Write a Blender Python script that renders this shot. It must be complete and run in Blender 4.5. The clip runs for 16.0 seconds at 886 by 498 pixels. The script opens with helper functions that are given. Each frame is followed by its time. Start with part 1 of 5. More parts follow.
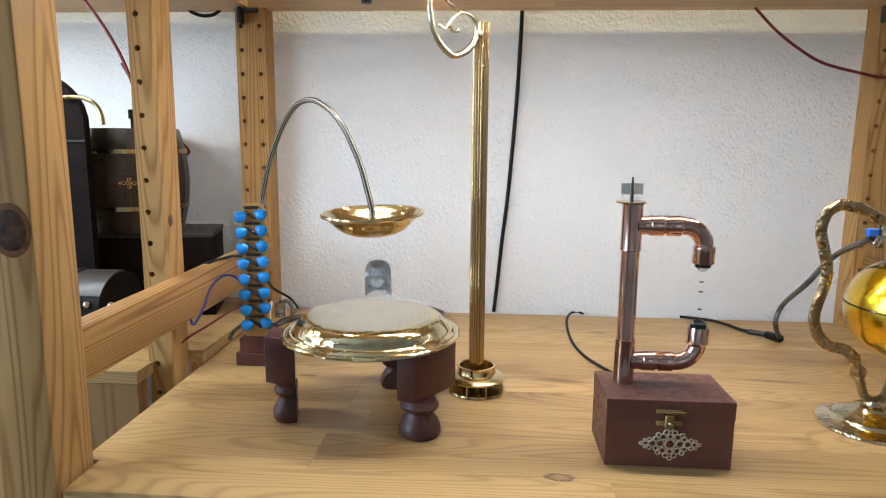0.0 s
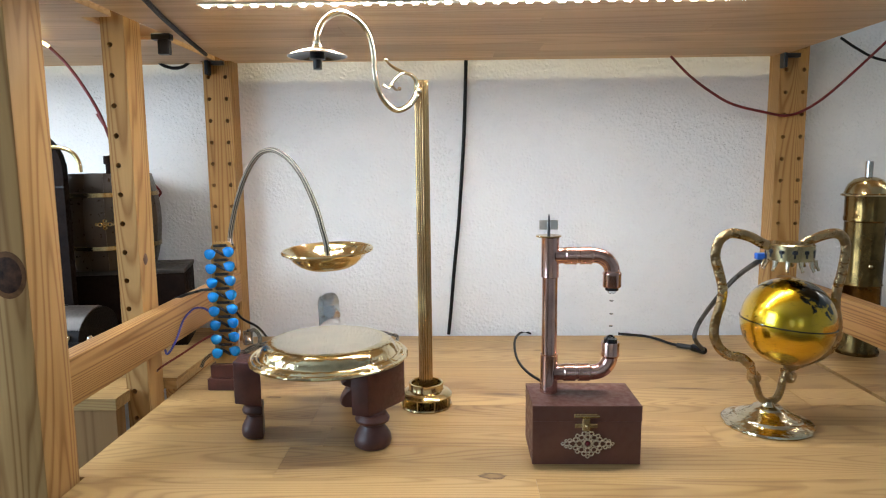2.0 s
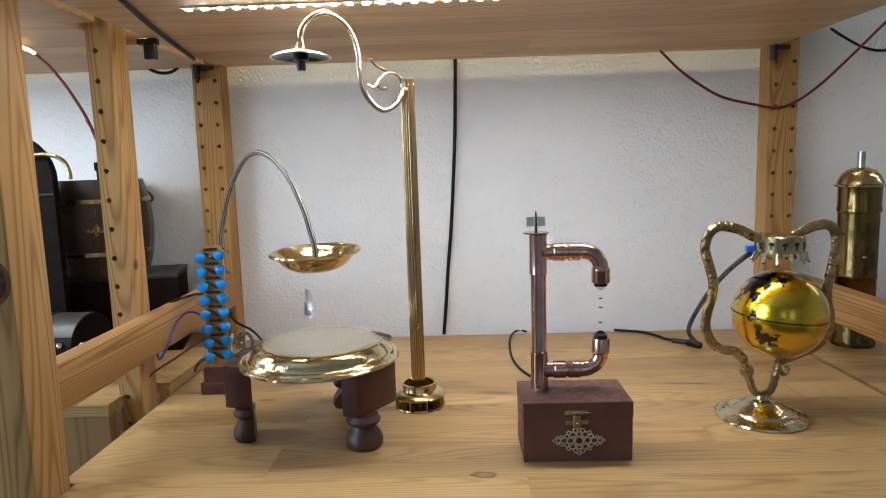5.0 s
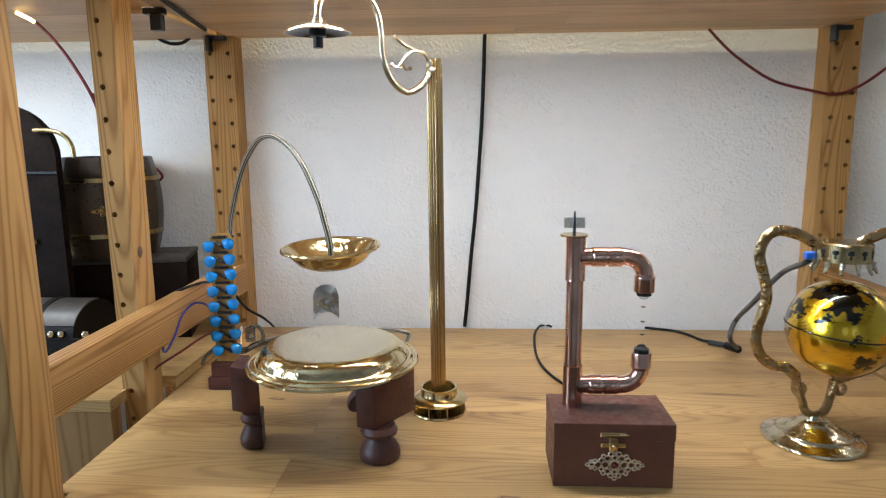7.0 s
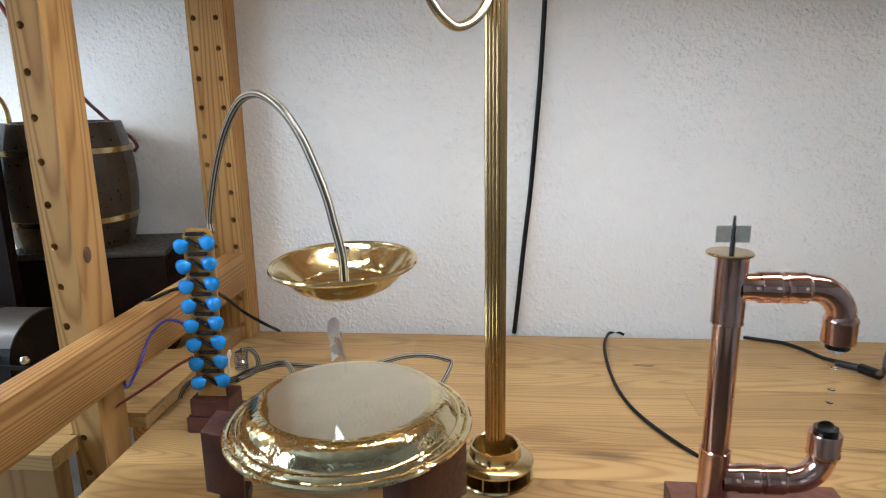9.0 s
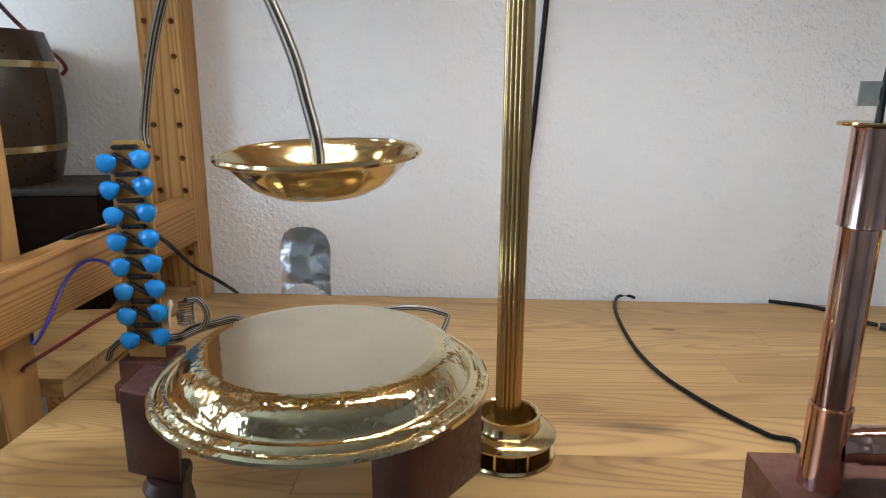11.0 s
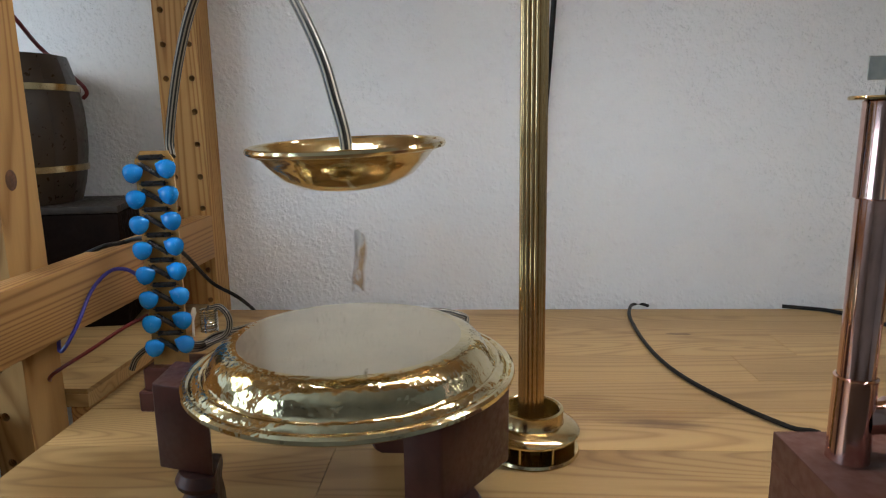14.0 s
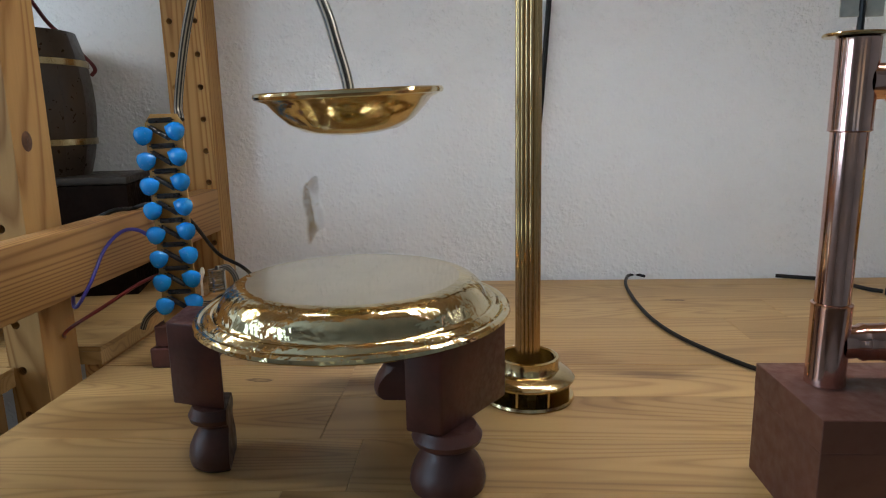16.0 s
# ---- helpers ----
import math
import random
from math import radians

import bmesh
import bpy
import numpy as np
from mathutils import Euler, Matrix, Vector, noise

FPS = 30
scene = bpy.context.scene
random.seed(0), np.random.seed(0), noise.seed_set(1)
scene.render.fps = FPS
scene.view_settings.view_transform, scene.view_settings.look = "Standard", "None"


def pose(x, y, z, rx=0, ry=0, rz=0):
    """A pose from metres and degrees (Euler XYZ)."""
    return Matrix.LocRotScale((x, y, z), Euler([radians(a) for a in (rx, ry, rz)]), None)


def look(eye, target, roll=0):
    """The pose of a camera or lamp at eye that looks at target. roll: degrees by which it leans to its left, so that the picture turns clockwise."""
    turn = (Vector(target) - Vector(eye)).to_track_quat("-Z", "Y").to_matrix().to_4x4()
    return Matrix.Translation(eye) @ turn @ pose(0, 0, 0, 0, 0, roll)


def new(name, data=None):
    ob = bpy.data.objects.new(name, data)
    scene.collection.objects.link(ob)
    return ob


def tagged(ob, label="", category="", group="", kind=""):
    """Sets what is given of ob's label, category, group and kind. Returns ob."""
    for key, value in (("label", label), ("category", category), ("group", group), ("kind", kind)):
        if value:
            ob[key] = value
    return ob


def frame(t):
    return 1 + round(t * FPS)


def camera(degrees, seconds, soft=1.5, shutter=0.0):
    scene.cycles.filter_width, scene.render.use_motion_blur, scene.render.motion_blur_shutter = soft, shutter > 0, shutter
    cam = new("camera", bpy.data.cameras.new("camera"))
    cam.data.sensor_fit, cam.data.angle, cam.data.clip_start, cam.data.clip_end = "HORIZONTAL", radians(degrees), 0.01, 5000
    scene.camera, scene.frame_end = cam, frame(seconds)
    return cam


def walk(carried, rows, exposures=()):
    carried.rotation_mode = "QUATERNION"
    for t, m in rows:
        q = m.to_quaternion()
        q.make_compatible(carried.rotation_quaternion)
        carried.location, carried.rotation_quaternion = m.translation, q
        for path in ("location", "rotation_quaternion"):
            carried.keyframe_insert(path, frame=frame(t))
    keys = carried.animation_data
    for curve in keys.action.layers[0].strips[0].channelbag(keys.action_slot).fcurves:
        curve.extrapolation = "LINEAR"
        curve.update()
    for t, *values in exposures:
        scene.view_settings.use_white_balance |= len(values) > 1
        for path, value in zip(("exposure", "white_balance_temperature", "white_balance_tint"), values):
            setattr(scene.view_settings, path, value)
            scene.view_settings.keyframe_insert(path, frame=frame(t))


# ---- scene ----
cam = camera(68.4, 16.0, 1.1, 0.4)
METRES, EYE, TILT, LEAN, TURN = 0.5758, 1.244, 0.0, 0.0, 3.8
ROWS = [
    (0.0, 0.0, 0.0, 0.0, 0.09, -9.5, -0.55),
    (0.5, 0.0116, -0.0393, 0.0087, -0.72, -9.6, -0.2),
    (1.0, 0.028, -0.0597, 0.019, -1.89, -8.85, 0.07),
    (1.5, 0.0319, -0.0932, 0.0233, -2.31, -8.27, 0.1),
    (2.0, 0.0441, -0.1333, 0.0329, -2.43, -7.4, 0.53),
    (2.5, 0.0573, -0.1386, 0.0301, -3.4, -7.41, 0.22),
    (3.0, 0.0594, -0.1381, 0.0275, -3.84, -7.26, 0.45),
    (3.5, 0.0644, -0.1472, 0.0305, -3.3, -7.47, 0.86),
    (6.0, 0.0683, -0.1176, 0.0284, -2.25, -7.28, 1.7),
    (6.5, 0.069, -0.1021, 0.0398, -1.62, -7.83, 1.13),
    (7.0, 0.0571, -0.0309, 0.0579, -0.7, -9.79, 0.5),
    (7.5, 0.046, 0.0703, 0.0835, 0.07, -11.57, 0.73),
    (8.0, 0.0418, 0.1555, 0.0934, 0.94, -12.59, 0.98),
    (10.5, -0.027, 0.4548, -0.0429, 0.32, -13.74, -0.4),
    (11.0, -0.0261, 0.4668, -0.0599, -1.56, -13.9, -0.49),
    (11.5, -0.0289, 0.4808, -0.0604, -2.0, -13.85, -0.2),
    (12.0, -0.0333, 0.4801, -0.0503, -1.86, -12.51, -0.35),
    (12.5, -0.036, 0.4674, -0.0488, -1.9, -11.27, 0.17),
    (13.0, -0.0391, 0.4612, -0.0634, -1.33, -10.72, 0.95),
    (13.5, -0.0398, 0.4572, -0.0732, -1.48, -10.86, 0.54),
    (14.0, -0.0426, 0.4468, -0.0899, -1.42, -11.13, 0.8),
    (14.5, -0.0441, 0.43, -0.1028, -1.16, -11.2, 0.84),
    (15.0, -0.0441, 0.4202, -0.1134, -1.14, -11.35, 0.68),
    (15.5, -0.041, 0.4158, -0.1263, -1.44, -11.58, 1.16),
    (16.0, -0.0413, 0.4115, -0.1293, -1.3, -11.35, 1.11),
]
EXPOSURES = [(0.0, 0.38), (2.0, 0.37), (3.5, 0.05), (6.0, 0.13), (7.0, 0.24), (8.0, 0.21), (10.5, 0.07), (11.0, -0.01), (12.0, -0.49), (13.0, -0.52), (14.0, -0.46), (16.0, -0.53)]
walk(cam, [(t, pose(0, 0, EYE, TILT, LEAN, TURN) @ pose(METRES * x, METRES * y, METRES * z, 90 + pitch, roll, yaw)) for t, x, y, z, yaw, pitch, roll in ROWS], EXPOSURES)

# ---- world, lights, exposure ----
world = bpy.data.worlds.new("world")
scene.world = world
world.use_nodes = True
_sky = world.node_tree.nodes.new("ShaderNodeTexSky")
_sky.sky_type, _sky.sun_disc = "NISHITA", False
_sky.sun_elevation, _sky.sun_rotation = radians(38), radians(120)
_bg = world.node_tree.nodes["Background"]
_bg.inputs["Strength"].default_value = 0.12
world.node_tree.links.new(_sky.outputs[0], _bg.inputs[0])

K = 0.914  # plan units to metres, about the front of the shelf top


def P(x, y, z):
    """A place of the plan, in metres."""
    return Vector((K * x, K * y, 1 + K * (z - 1)))


def area_lamp(name, at, target, sx, sy, power, colour):
    d = bpy.data.lights.new(name, "AREA")
    d.shape, d.size, d.size_y, d.energy, d.color = "RECTANGLE", sx, sy, power, colour
    ob = new(name, d)
    ob.matrix_world = look(at, target)
    return ob


# LED strips under the upper boards (long side along x), an added fill, and the window's daylight
area_lamp("led_light_main", P(0.08, 0.605, 1.4465), P(0.08, 0.6051, 1.0), 0.58, 0.008, 2.25, (0.91, 0.95, 1.0))
area_lamp("led_light_left", P(-0.82, 0.70, 1.4465), P(-0.82, 0.7001, 1.0), 0.56, 0.008, 2.9, (0.86, 0.94, 1.0))
# added fill that brightens the far bay; no strip or board carries it
area_lamp("fill_light_right", P(1.00, 0.80, 1.4465), P(1.00, 0.8001, 1.0), 0.50, 0.008, 0.30, (1.0, 0.95, 0.88))
area_lamp("window_light", (-1.96, -0.28, 1.62), (0.0, 0.62, 1.20), 1.25, 1.25, 42.0, (0.56, 0.77, 1.0))
area_lamp("led_light_storey_above", P(0.0, 0.90, 1.88), P(0.0, 0.9001, 1.0), 1.70, 0.01, 5.0, (1.0, 0.90, 0.55))


# ---- materials ----
def material(name):
    m = bpy.data.materials.new(name)
    m.use_nodes = True
    nt = m.node_tree
    return m, nt, nt.nodes["Principled BSDF"]


def node(nt, kind, **values):
    n = nt.nodes.new(kind)
    for k, v in values.items():
        n.inputs[k].default_value = v
    return n


def ramp(nt, source, stops):
    r = nt.nodes.new("ShaderNodeValToRGB")
    e = r.color_ramp.elements
    for s, (p, c) in ((e[0], stops[0]), (e[1], stops[-1])):
        s.position, s.color = p, (*c, 1)
    for p, c in stops[1:-1]:
        e.new(p).color = (*c, 1)
    nt.links.new(source, r.inputs[0])
    return r.outputs[0]


def mixed(nt, fac, a, b, mode="MIX"):
    n = nt.nodes.new("ShaderNodeMix")
    n.data_type, n.blend_type = "RGBA", mode
    for sock, v in ((n.inputs[0], fac), (n.inputs[6], a), (n.inputs[7], b)):
        if isinstance(v, (int, float)):
            sock.default_value = v
        elif isinstance(v, tuple):
            sock.default_value = (*v, 1)
        else:
            nt.links.new(v, sock)
    return n.outputs[2]


def coords(nt, scale, spread=3.0):
    """Object space, shifted at random from piece to piece, and scaled."""
    tc = nt.nodes.new("ShaderNodeTexCoord")
    info = nt.nodes.new("ShaderNodeObjectInfo")
    mul = nt.nodes.new("ShaderNodeMath")
    mul.operation = "MULTIPLY"
    mul.inputs[1].default_value = spread
    nt.links.new(info.outputs["Random"], mul.inputs[0])
    add = nt.nodes.new("ShaderNodeVectorMath")
    nt.links.new(tc.outputs["Object"], add.inputs[0])
    nt.links.new(mul.outputs[0], add.inputs[1])
    mp = nt.nodes.new("ShaderNodeMapping")
    mp.inputs["Scale"].default_value = scale
    nt.links.new(add.outputs[0], mp.inputs[0])
    return mp.outputs[0], info.outputs["Random"]


def bump(nt, bsdf, height, strength, distance=0.001):
    b = node(nt, "ShaderNodeBump", Strength=strength, Distance=distance)
    nt.links.new(height, b.inputs["Height"])
    nt.links.new(b.outputs[0], bsdf.inputs["Normal"])


# knots in the shelf top: place in the plan, half length, half width
SHELF_KNOTS = ((0.0635, 0.4925, 0.0125, 0.0062), (0.086, 0.7095, 0.040, 0.0075), (0.160, 0.905, 0.012, 0.003), (-0.20, 0.70, 0.010, 0.003), (0.33, 0.73, 0.05, 0.004))


def pine(name, axis, light, dark, rough=0.45, vary=0.5, knots=True, placed=(), stretch=0.06, count=14.0, figured=0.0, gloss=0.28):
    """Oiled pine, its grain along an axis (0, 1, 2)."""
    m, nt, b = material(name)
    along = [1.0, 1.0, 1.0]
    along[axis] = stretch
    v, rnd = coords(nt, tuple(along))
    warp = node(nt, "ShaderNodeTexNoise", Scale=13.0, Detail=1.6, Roughness=0.45, Distortion=0.25)
    nt.links.new(v, warp.inputs["Vector"])
    wave = nt.nodes.new("ShaderNodeMath")
    wave.operation = "MULTIPLY"
    wave.inputs[1].default_value = count
    nt.links.new(warp.outputs[0], wave.inputs[0])
    fr = nt.nodes.new("ShaderNodeMath")
    fr.operation = "FRACT"
    nt.links.new(wave.outputs[0], fr.inputs[0])
    rings = ramp(nt, fr.outputs[0], [(0.0, (0.22,) * 3), (0.15, (0.06,) * 3), (0.5, (0.10,) * 3), (0.74, (0.75,) * 3), (0.84, (0.92,) * 3), (1.0, (0.22,) * 3)])
    fine = node(nt, "ShaderNodeTexNoise", Scale=420.0, Detail=3.0)
    nt.links.new(v, fine.inputs["Vector"])
    broad = node(nt, "ShaderNodeTexNoise", Scale=7.0, Detail=2.0)
    nt.links.new(v, broad.inputs["Vector"])
    f = mixed(nt, 0.28, rings, fine.outputs[0])
    col = mixed(nt, f, light, dark)
    tone = ramp(nt, broad.outputs[0], [(0.32, (0.82, 0.78, 0.73)), (0.68, (1.12, 1.10, 1.07))])
    col = mixed(nt, 1.0, col, tone, "MULTIPLY")
    piece = ramp(nt, rnd, [(0.0, (1 - 0.30 * vary, 1 - 0.36 * vary, 1 - 0.42 * vary)), (1.0, (1 + 0.12 * vary,) * 3)])
    col = mixed(nt, 1.0, col, piece, "MULTIPLY")
    if figured:
        spread = [2.2, 2.2, 2.2]
        spread[axis] = 0.5
        q, _ = coords(nt, tuple(spread), 9.0)
        patch = node(nt, "ShaderNodeTexNoise", Scale=6.0, Detail=3.0, Roughness=0.6, Distortion=0.6)
        nt.links.new(q, patch.inputs["Vector"])
        where = ramp(nt, patch.outputs[0], [(0.545, (0.0,) * 3), (0.575, (figured * 0.6,) * 3), (0.64, (figured,) * 3)])
        deep = mixed(nt, 1.0, col, (0.56, 0.45, 0.36), "MULTIPLY")
        col = mixed(nt, where, col, deep)
    if knots:
        k, _ = coords(nt, tuple(0.45 if i == axis else 1.0 for i in range(3)), 5.0)
        vo = node(nt, "ShaderNodeTexVoronoi", Scale=6.5)
        nt.links.new(k, vo.inputs["Vector"])
        spot = ramp(nt, vo.outputs["Distance"], [(0.03, (1,) * 3), (0.085, (0,) * 3)])
        col = mixed(nt, spot, col, (0.13, 0.052, 0.018))
    for kx, ky, kl, kw in placed:
        geo = nt.nodes.new("ShaderNodeNewGeometry")
        mp = nt.nodes.new("ShaderNodeMapping")
        mp.vector_type = "TEXTURE"
        mp.inputs["Location"].default_value = (K * kx, K * ky, 1.0)
        mp.inputs["Rotation"].default_value = (0, 0, radians(-6))
        mp.inputs["Scale"].default_value = (kl, kw, 1.0)
        nt.links.new(geo.outputs["Position"], mp.inputs[0])
        wn = node(nt, "ShaderNodeTexNoise", Scale=1.6, Detail=3.0)
        nt.links.new(mp.outputs[0], wn.inputs["Vector"])
        ln = nt.nodes.new("ShaderNodeVectorMath")
        ln.operation = "LENGTH"
        nt.links.new(mp.outputs[0], ln.inputs[0])
        ad = nt.nodes.new("ShaderNodeMath")
        nt.links.new(ln.outputs["Value"], ad.inputs[0])
        nt.links.new(wn.outputs[0], ad.inputs[1])
        weak = 0.92 if kl < 0.02 else 0.72
        hf = nt.nodes.new("ShaderNodeMath")
        hf.operation = "MULTIPLY"
        hf.inputs[1].default_value = 0.5
        nt.links.new(ad.outputs[0], hf.inputs[0])
        spot = ramp(nt, hf.outputs[0], [(0.36, (weak * 0.35,) * 3), (0.52, (weak * 0.6,) * 3), (0.64, (weak,) * 3), (0.76, (0,) * 3)]) if kl < 0.02 else ramp(nt, hf.outputs[0], [(0.36, (weak,) * 3), (0.78, (0,) * 3)])
        col = mixed(nt, spot, col, (0.10, 0.045, 0.018))
    nt.links.new(col, b.inputs["Base Color"])
    b.inputs["Roughness"].default_value = rough
    b.inputs["Specular IOR Level"].default_value = gloss
    bump(nt, b, f, 0.12, 0.0004)
    return m


SHELF = pine("shelf_pine", 0, (0.52, 0.350, 0.156), (0.325, 0.195, 0.077), 0.40, 0.48, True, SHELF_KNOTS, 0.10, 46.0, 0.6)
UPPER = pine("upper_board_pine", 0, (0.68, 0.49, 0.29), (0.52, 0.34, 0.18), 0.45, 0.35)
POST = pine("post_pine", 2, (0.56, 0.34, 0.135), (0.27, 0.125, 0.040), 0.5, 0.2, True, (), 0.055, 60.0, 0.22, 0.14)
RAIL = pine("rail_pine", 1, (0.48, 0.27, 0.098), (0.17, 0.068, 0.020), 0.5, 0.2, False, (), 0.022, 80.0, 0.3)


def plain(name, colour, rough=0.5, metal=0.0, grain=60.0, spread=0.25, relief=0.1, **more):
    """A plain surface with small unevenness of tone, gloss and relief."""
    m, nt, b = material(name)
    v, _ = coords(nt, (1, 1, 1))
    n1 = node(nt, "ShaderNodeTexNoise", Scale=grain, Detail=4.0)
    n2 = node(nt, "ShaderNodeTexNoise", Scale=grain * 6, Detail=3.0)
    for n in (n1, n2):
        nt.links.new(v, n.inputs["Vector"])
    lo = tuple(c * (1 - spread) for c in colour)
    hi = tuple(min(1, c * (1 + spread)) for c in colour)
    nt.links.new(ramp(nt, n1.outputs[0], [(0.3, lo), (0.7, hi)]), b.inputs["Base Color"])
    rr = ramp(nt, n2.outputs[0], [(0.3, (rough * 0.75,) * 3), (0.7, (min(1, rough * 1.3),) * 3)])
    nt.links.new(rr, b.inputs["Roughness"])
    b.inputs["Metallic"].default_value = metal
    bump(nt, b, n2.outputs[0], relief, 0.0004)
    for k, val in more.items():
        b.inputs[k.replace("_", " ")].default_value = val
    return m


def wallpaper():
    """White painted woodchip paper: scattered chips under the paint."""
    m, nt, b = material("woodchip_paper")
    v, _ = coords(nt, (1, 1, 1), 0.0)
    n1 = node(nt, "ShaderNodeTexVoronoi", Scale=165.0, Randomness=1.0)
    n4 = node(nt, "ShaderNodeTexNoise", Scale=60.0, Detail=2.0)
    n2 = node(nt, "ShaderNodeTexNoise", Scale=5.0, Detail=3.0)
    n3 = node(nt, "ShaderNodeTexNoise", Scale=700.0, Detail=2.0)
    warp = node(nt, "ShaderNodeTexNoise", Scale=260.0, Detail=1.0)
    nt.links.new(v, warp.inputs["Vector"])
    shift = nt.nodes.new("ShaderNodeVectorMath")
    shift.operation = "MULTIPLY_ADD"
    shift.inputs[1].default_value = (0.006, 0.006, 0.006)
    nt.links.new(warp.outputs["Color"], shift.inputs[0])
    nt.links.new(v, shift.inputs[2])
    nt.links.new(shift.outputs[0], n1.inputs["Vector"])
    for n in (n2, n3, n4):
        nt.links.new(v, n.inputs["Vector"])
    n5 = node(nt, "ShaderNodeTexNoise", Scale=210.0, Detail=2.0, Roughness=0.5)
    nt.links.new(v, n5.inputs["Vector"])
    soft = ramp(nt, n5.outputs[0], [(0.40, (0,) * 3), (0.72, (1,) * 3)])
    chips = ramp(nt, n1.outputs["Distance"], [(0.02, (1,) * 3), (0.25, (0.55,) * 3), (0.50, (0,) * 3)])
    few = ramp(nt, n4.outputs[0], [(0.38, (0.12,) * 3), (0.58, (1,) * 3)])
    h = mixed(nt, 0.05, mixed(nt, 0.4, mixed(nt, 1.0, chips, few, "MULTIPLY"), soft), n3.outputs[0])
    nt.links.new(ramp(nt, n2.outputs[0], [(0.35, (0.74, 0.74, 0.745)), (0.7, (0.80, 0.80, 0.80))]), b.inputs["Base Color"])
    b.inputs["Roughness"].default_value = 0.62
    bump(nt, b, h, 0.72, 0.0028)
    return m


def hammered(name, colour, rough, scale, strength, distance=0.0012, stain=0.55):
    """Beaten, tarnished metal."""
    m, nt, b = material(name)
    v, _ = coords(nt, (1, 1, 1), 1.0)
    vo = node(nt, "ShaderNodeTexNoise", Scale=scale, Detail=2.0)
    st = node(nt, "ShaderNodeTexNoise", Scale=22.0, Detail=5.0, Roughness=0.65)
    for n in (vo, st):
        nt.links.new(v, n.inputs["Vector"])
    dark = tuple(c * stain for c in colour)
    nt.links.new(ramp(nt, st.outputs[0], [(0.36, dark), (0.58, colour)]), b.inputs["Base Color"])
    nt.links.new(ramp(nt, st.outputs[0], [(0.35, (rough * (2.6 - 1.5 * stain),) * 3), (0.6, (rough,) * 3)]), b.inputs["Roughness"])
    b.inputs["Metallic"].default_value = 1.0
    bump(nt, b, vo.outputs[0], strength, distance)
    return m


WALLPAPER = wallpaper()
TRAY = hammered("tray_brass", (0.83, 0.71, 0.43), 0.09, 180.0, 0.65, 0.0009, 0.7)
BOWL = hammered("bowl_brass", (0.88, 0.74, 0.44), 0.11, 90.0, 0.2, 0.0012, 0.75)
BRASS = hammered("worn_brass", (0.66, 0.52, 0.28), 0.16, 120.0, 0.08)
OLD_BRASS = hammered("old_brass", (0.22, 0.14, 0.05), 0.16, 40.0, 0.14, 0.0012, 0.45)
PALE_BRASS = hammered("pale_brass", (0.80, 0.72, 0.55), 0.16, 120.0, 0.05)
ARM_BRASS = hammered("beaten_brass", (0.52, 0.36, 0.185), 0.22, 130.0, 1.0, 0.005)
COPPER = hammered("copper", (0.80, 0.52, 0.45), 0.10, 60.0, 0.06, 0.0012, 0.72)
MIRROR = plain("polished_tray_top", (0.70, 0.62, 0.46), 0.035, 1.0, 45.0, 0.06, 0.04)
FOOT_BRASS = hammered("foot_brass", (0.74, 0.65, 0.45), 0.11, 160.0, 0.8, 0.0009, 0.82)
FOIL = hammered("aluminium_foil", (0.88, 0.89, 0.91), 0.24, 120.0, 0.4, 0.002)
STEEL = plain("nickel", (0.62, 0.61, 0.58), 0.18, 1.0, 80.0, 0.15, 0.05)
TAB = plain("tinned_tab", (0.44, 0.42, 0.36), 0.4, 0.0, 300.0, 0.1, 0.1)
RED_LED = plain("red_led", (0.12, 0.010, 0.010), 0.15, 0.0, 60.0, 0.1, 0.05)
SILVER = plain("antique_silver", (0.55, 0.49, 0.40), 0.3, 1.0, 400.0, 0.35, 0.2)
RED_WOOD = plain("mahogany_paint", (0.070, 0.019, 0.014), 0.42, 0.0, 55.0, 0.3, 0.25)
BOX_WOOD = plain("box_stain", (0.098, 0.034, 0.021), 0.5, 0.0, 30.0, 0.13, 0.08)
DARK_WOOD = plain("dark_stain", (0.008, 0.0038, 0.0024), 0.62, 0.0, 40.0, 0.4, 0.2, Specular_IOR_Level=0.08)
BARREL_WOOD = plain("barrel_stain", (0.029, 0.0175, 0.0095), 0.34, 0.0, 30.0, 0.4, 0.15, Specular_IOR_Level=0.5)
LEATHER = plain("dark_leather", (0.008, 0.006, 0.0055), 0.5, 0.0, 90.0, 0.3, 0.5, Specular_IOR_Level=0.14)
BLACK = plain("black_plastic", (0.012, 0.012, 0.013), 0.35, 0.0, 60.0, 0.3, 0.1)
BLACK_GLOSS = plain("black_enamel", (0.006, 0.006, 0.007), 0.12, 0.0, 60.0, 0.3, 0.05)
CABLE = plain("black_cable", (0.010, 0.0085, 0.008), 0.5, 0.0, 80.0, 0.3, 0.1, Specular_IOR_Level=0.2)
RED_CABLE = plain("red_wire", (0.13, 0.010, 0.012), 0.4, 0.0, 80.0, 0.25, 0.1)
BLUE_WIRE = plain("blue_wire", (0.035, 0.03, 0.22), 0.4, 0.0, 80.0, 0.25, 0.1)
CAP_BLUE = plain("blue_epoxy", (0.008, 0.25, 0.68), 0.22, 0.0, 60.0, 0.12, 0.08)
BOARD = plain("phenolic_board", (0.46, 0.25, 0.065), 0.4, 0.0, 120.0, 0.15, 0.1)
DIODE = plain("diode_black", (0.010, 0.010, 0.011), 0.3, 0.0, 60.0, 0.3, 0.1)
CREAM = plain("cream_tape", (0.72, 0.70, 0.60), 0.6, 0.0, 50.0, 0.1, 0.1)
PLASTER = plain("room_plaster", (0.60, 0.58, 0.55), 0.8, 0.0, 12.0, 0.06, 0.2)
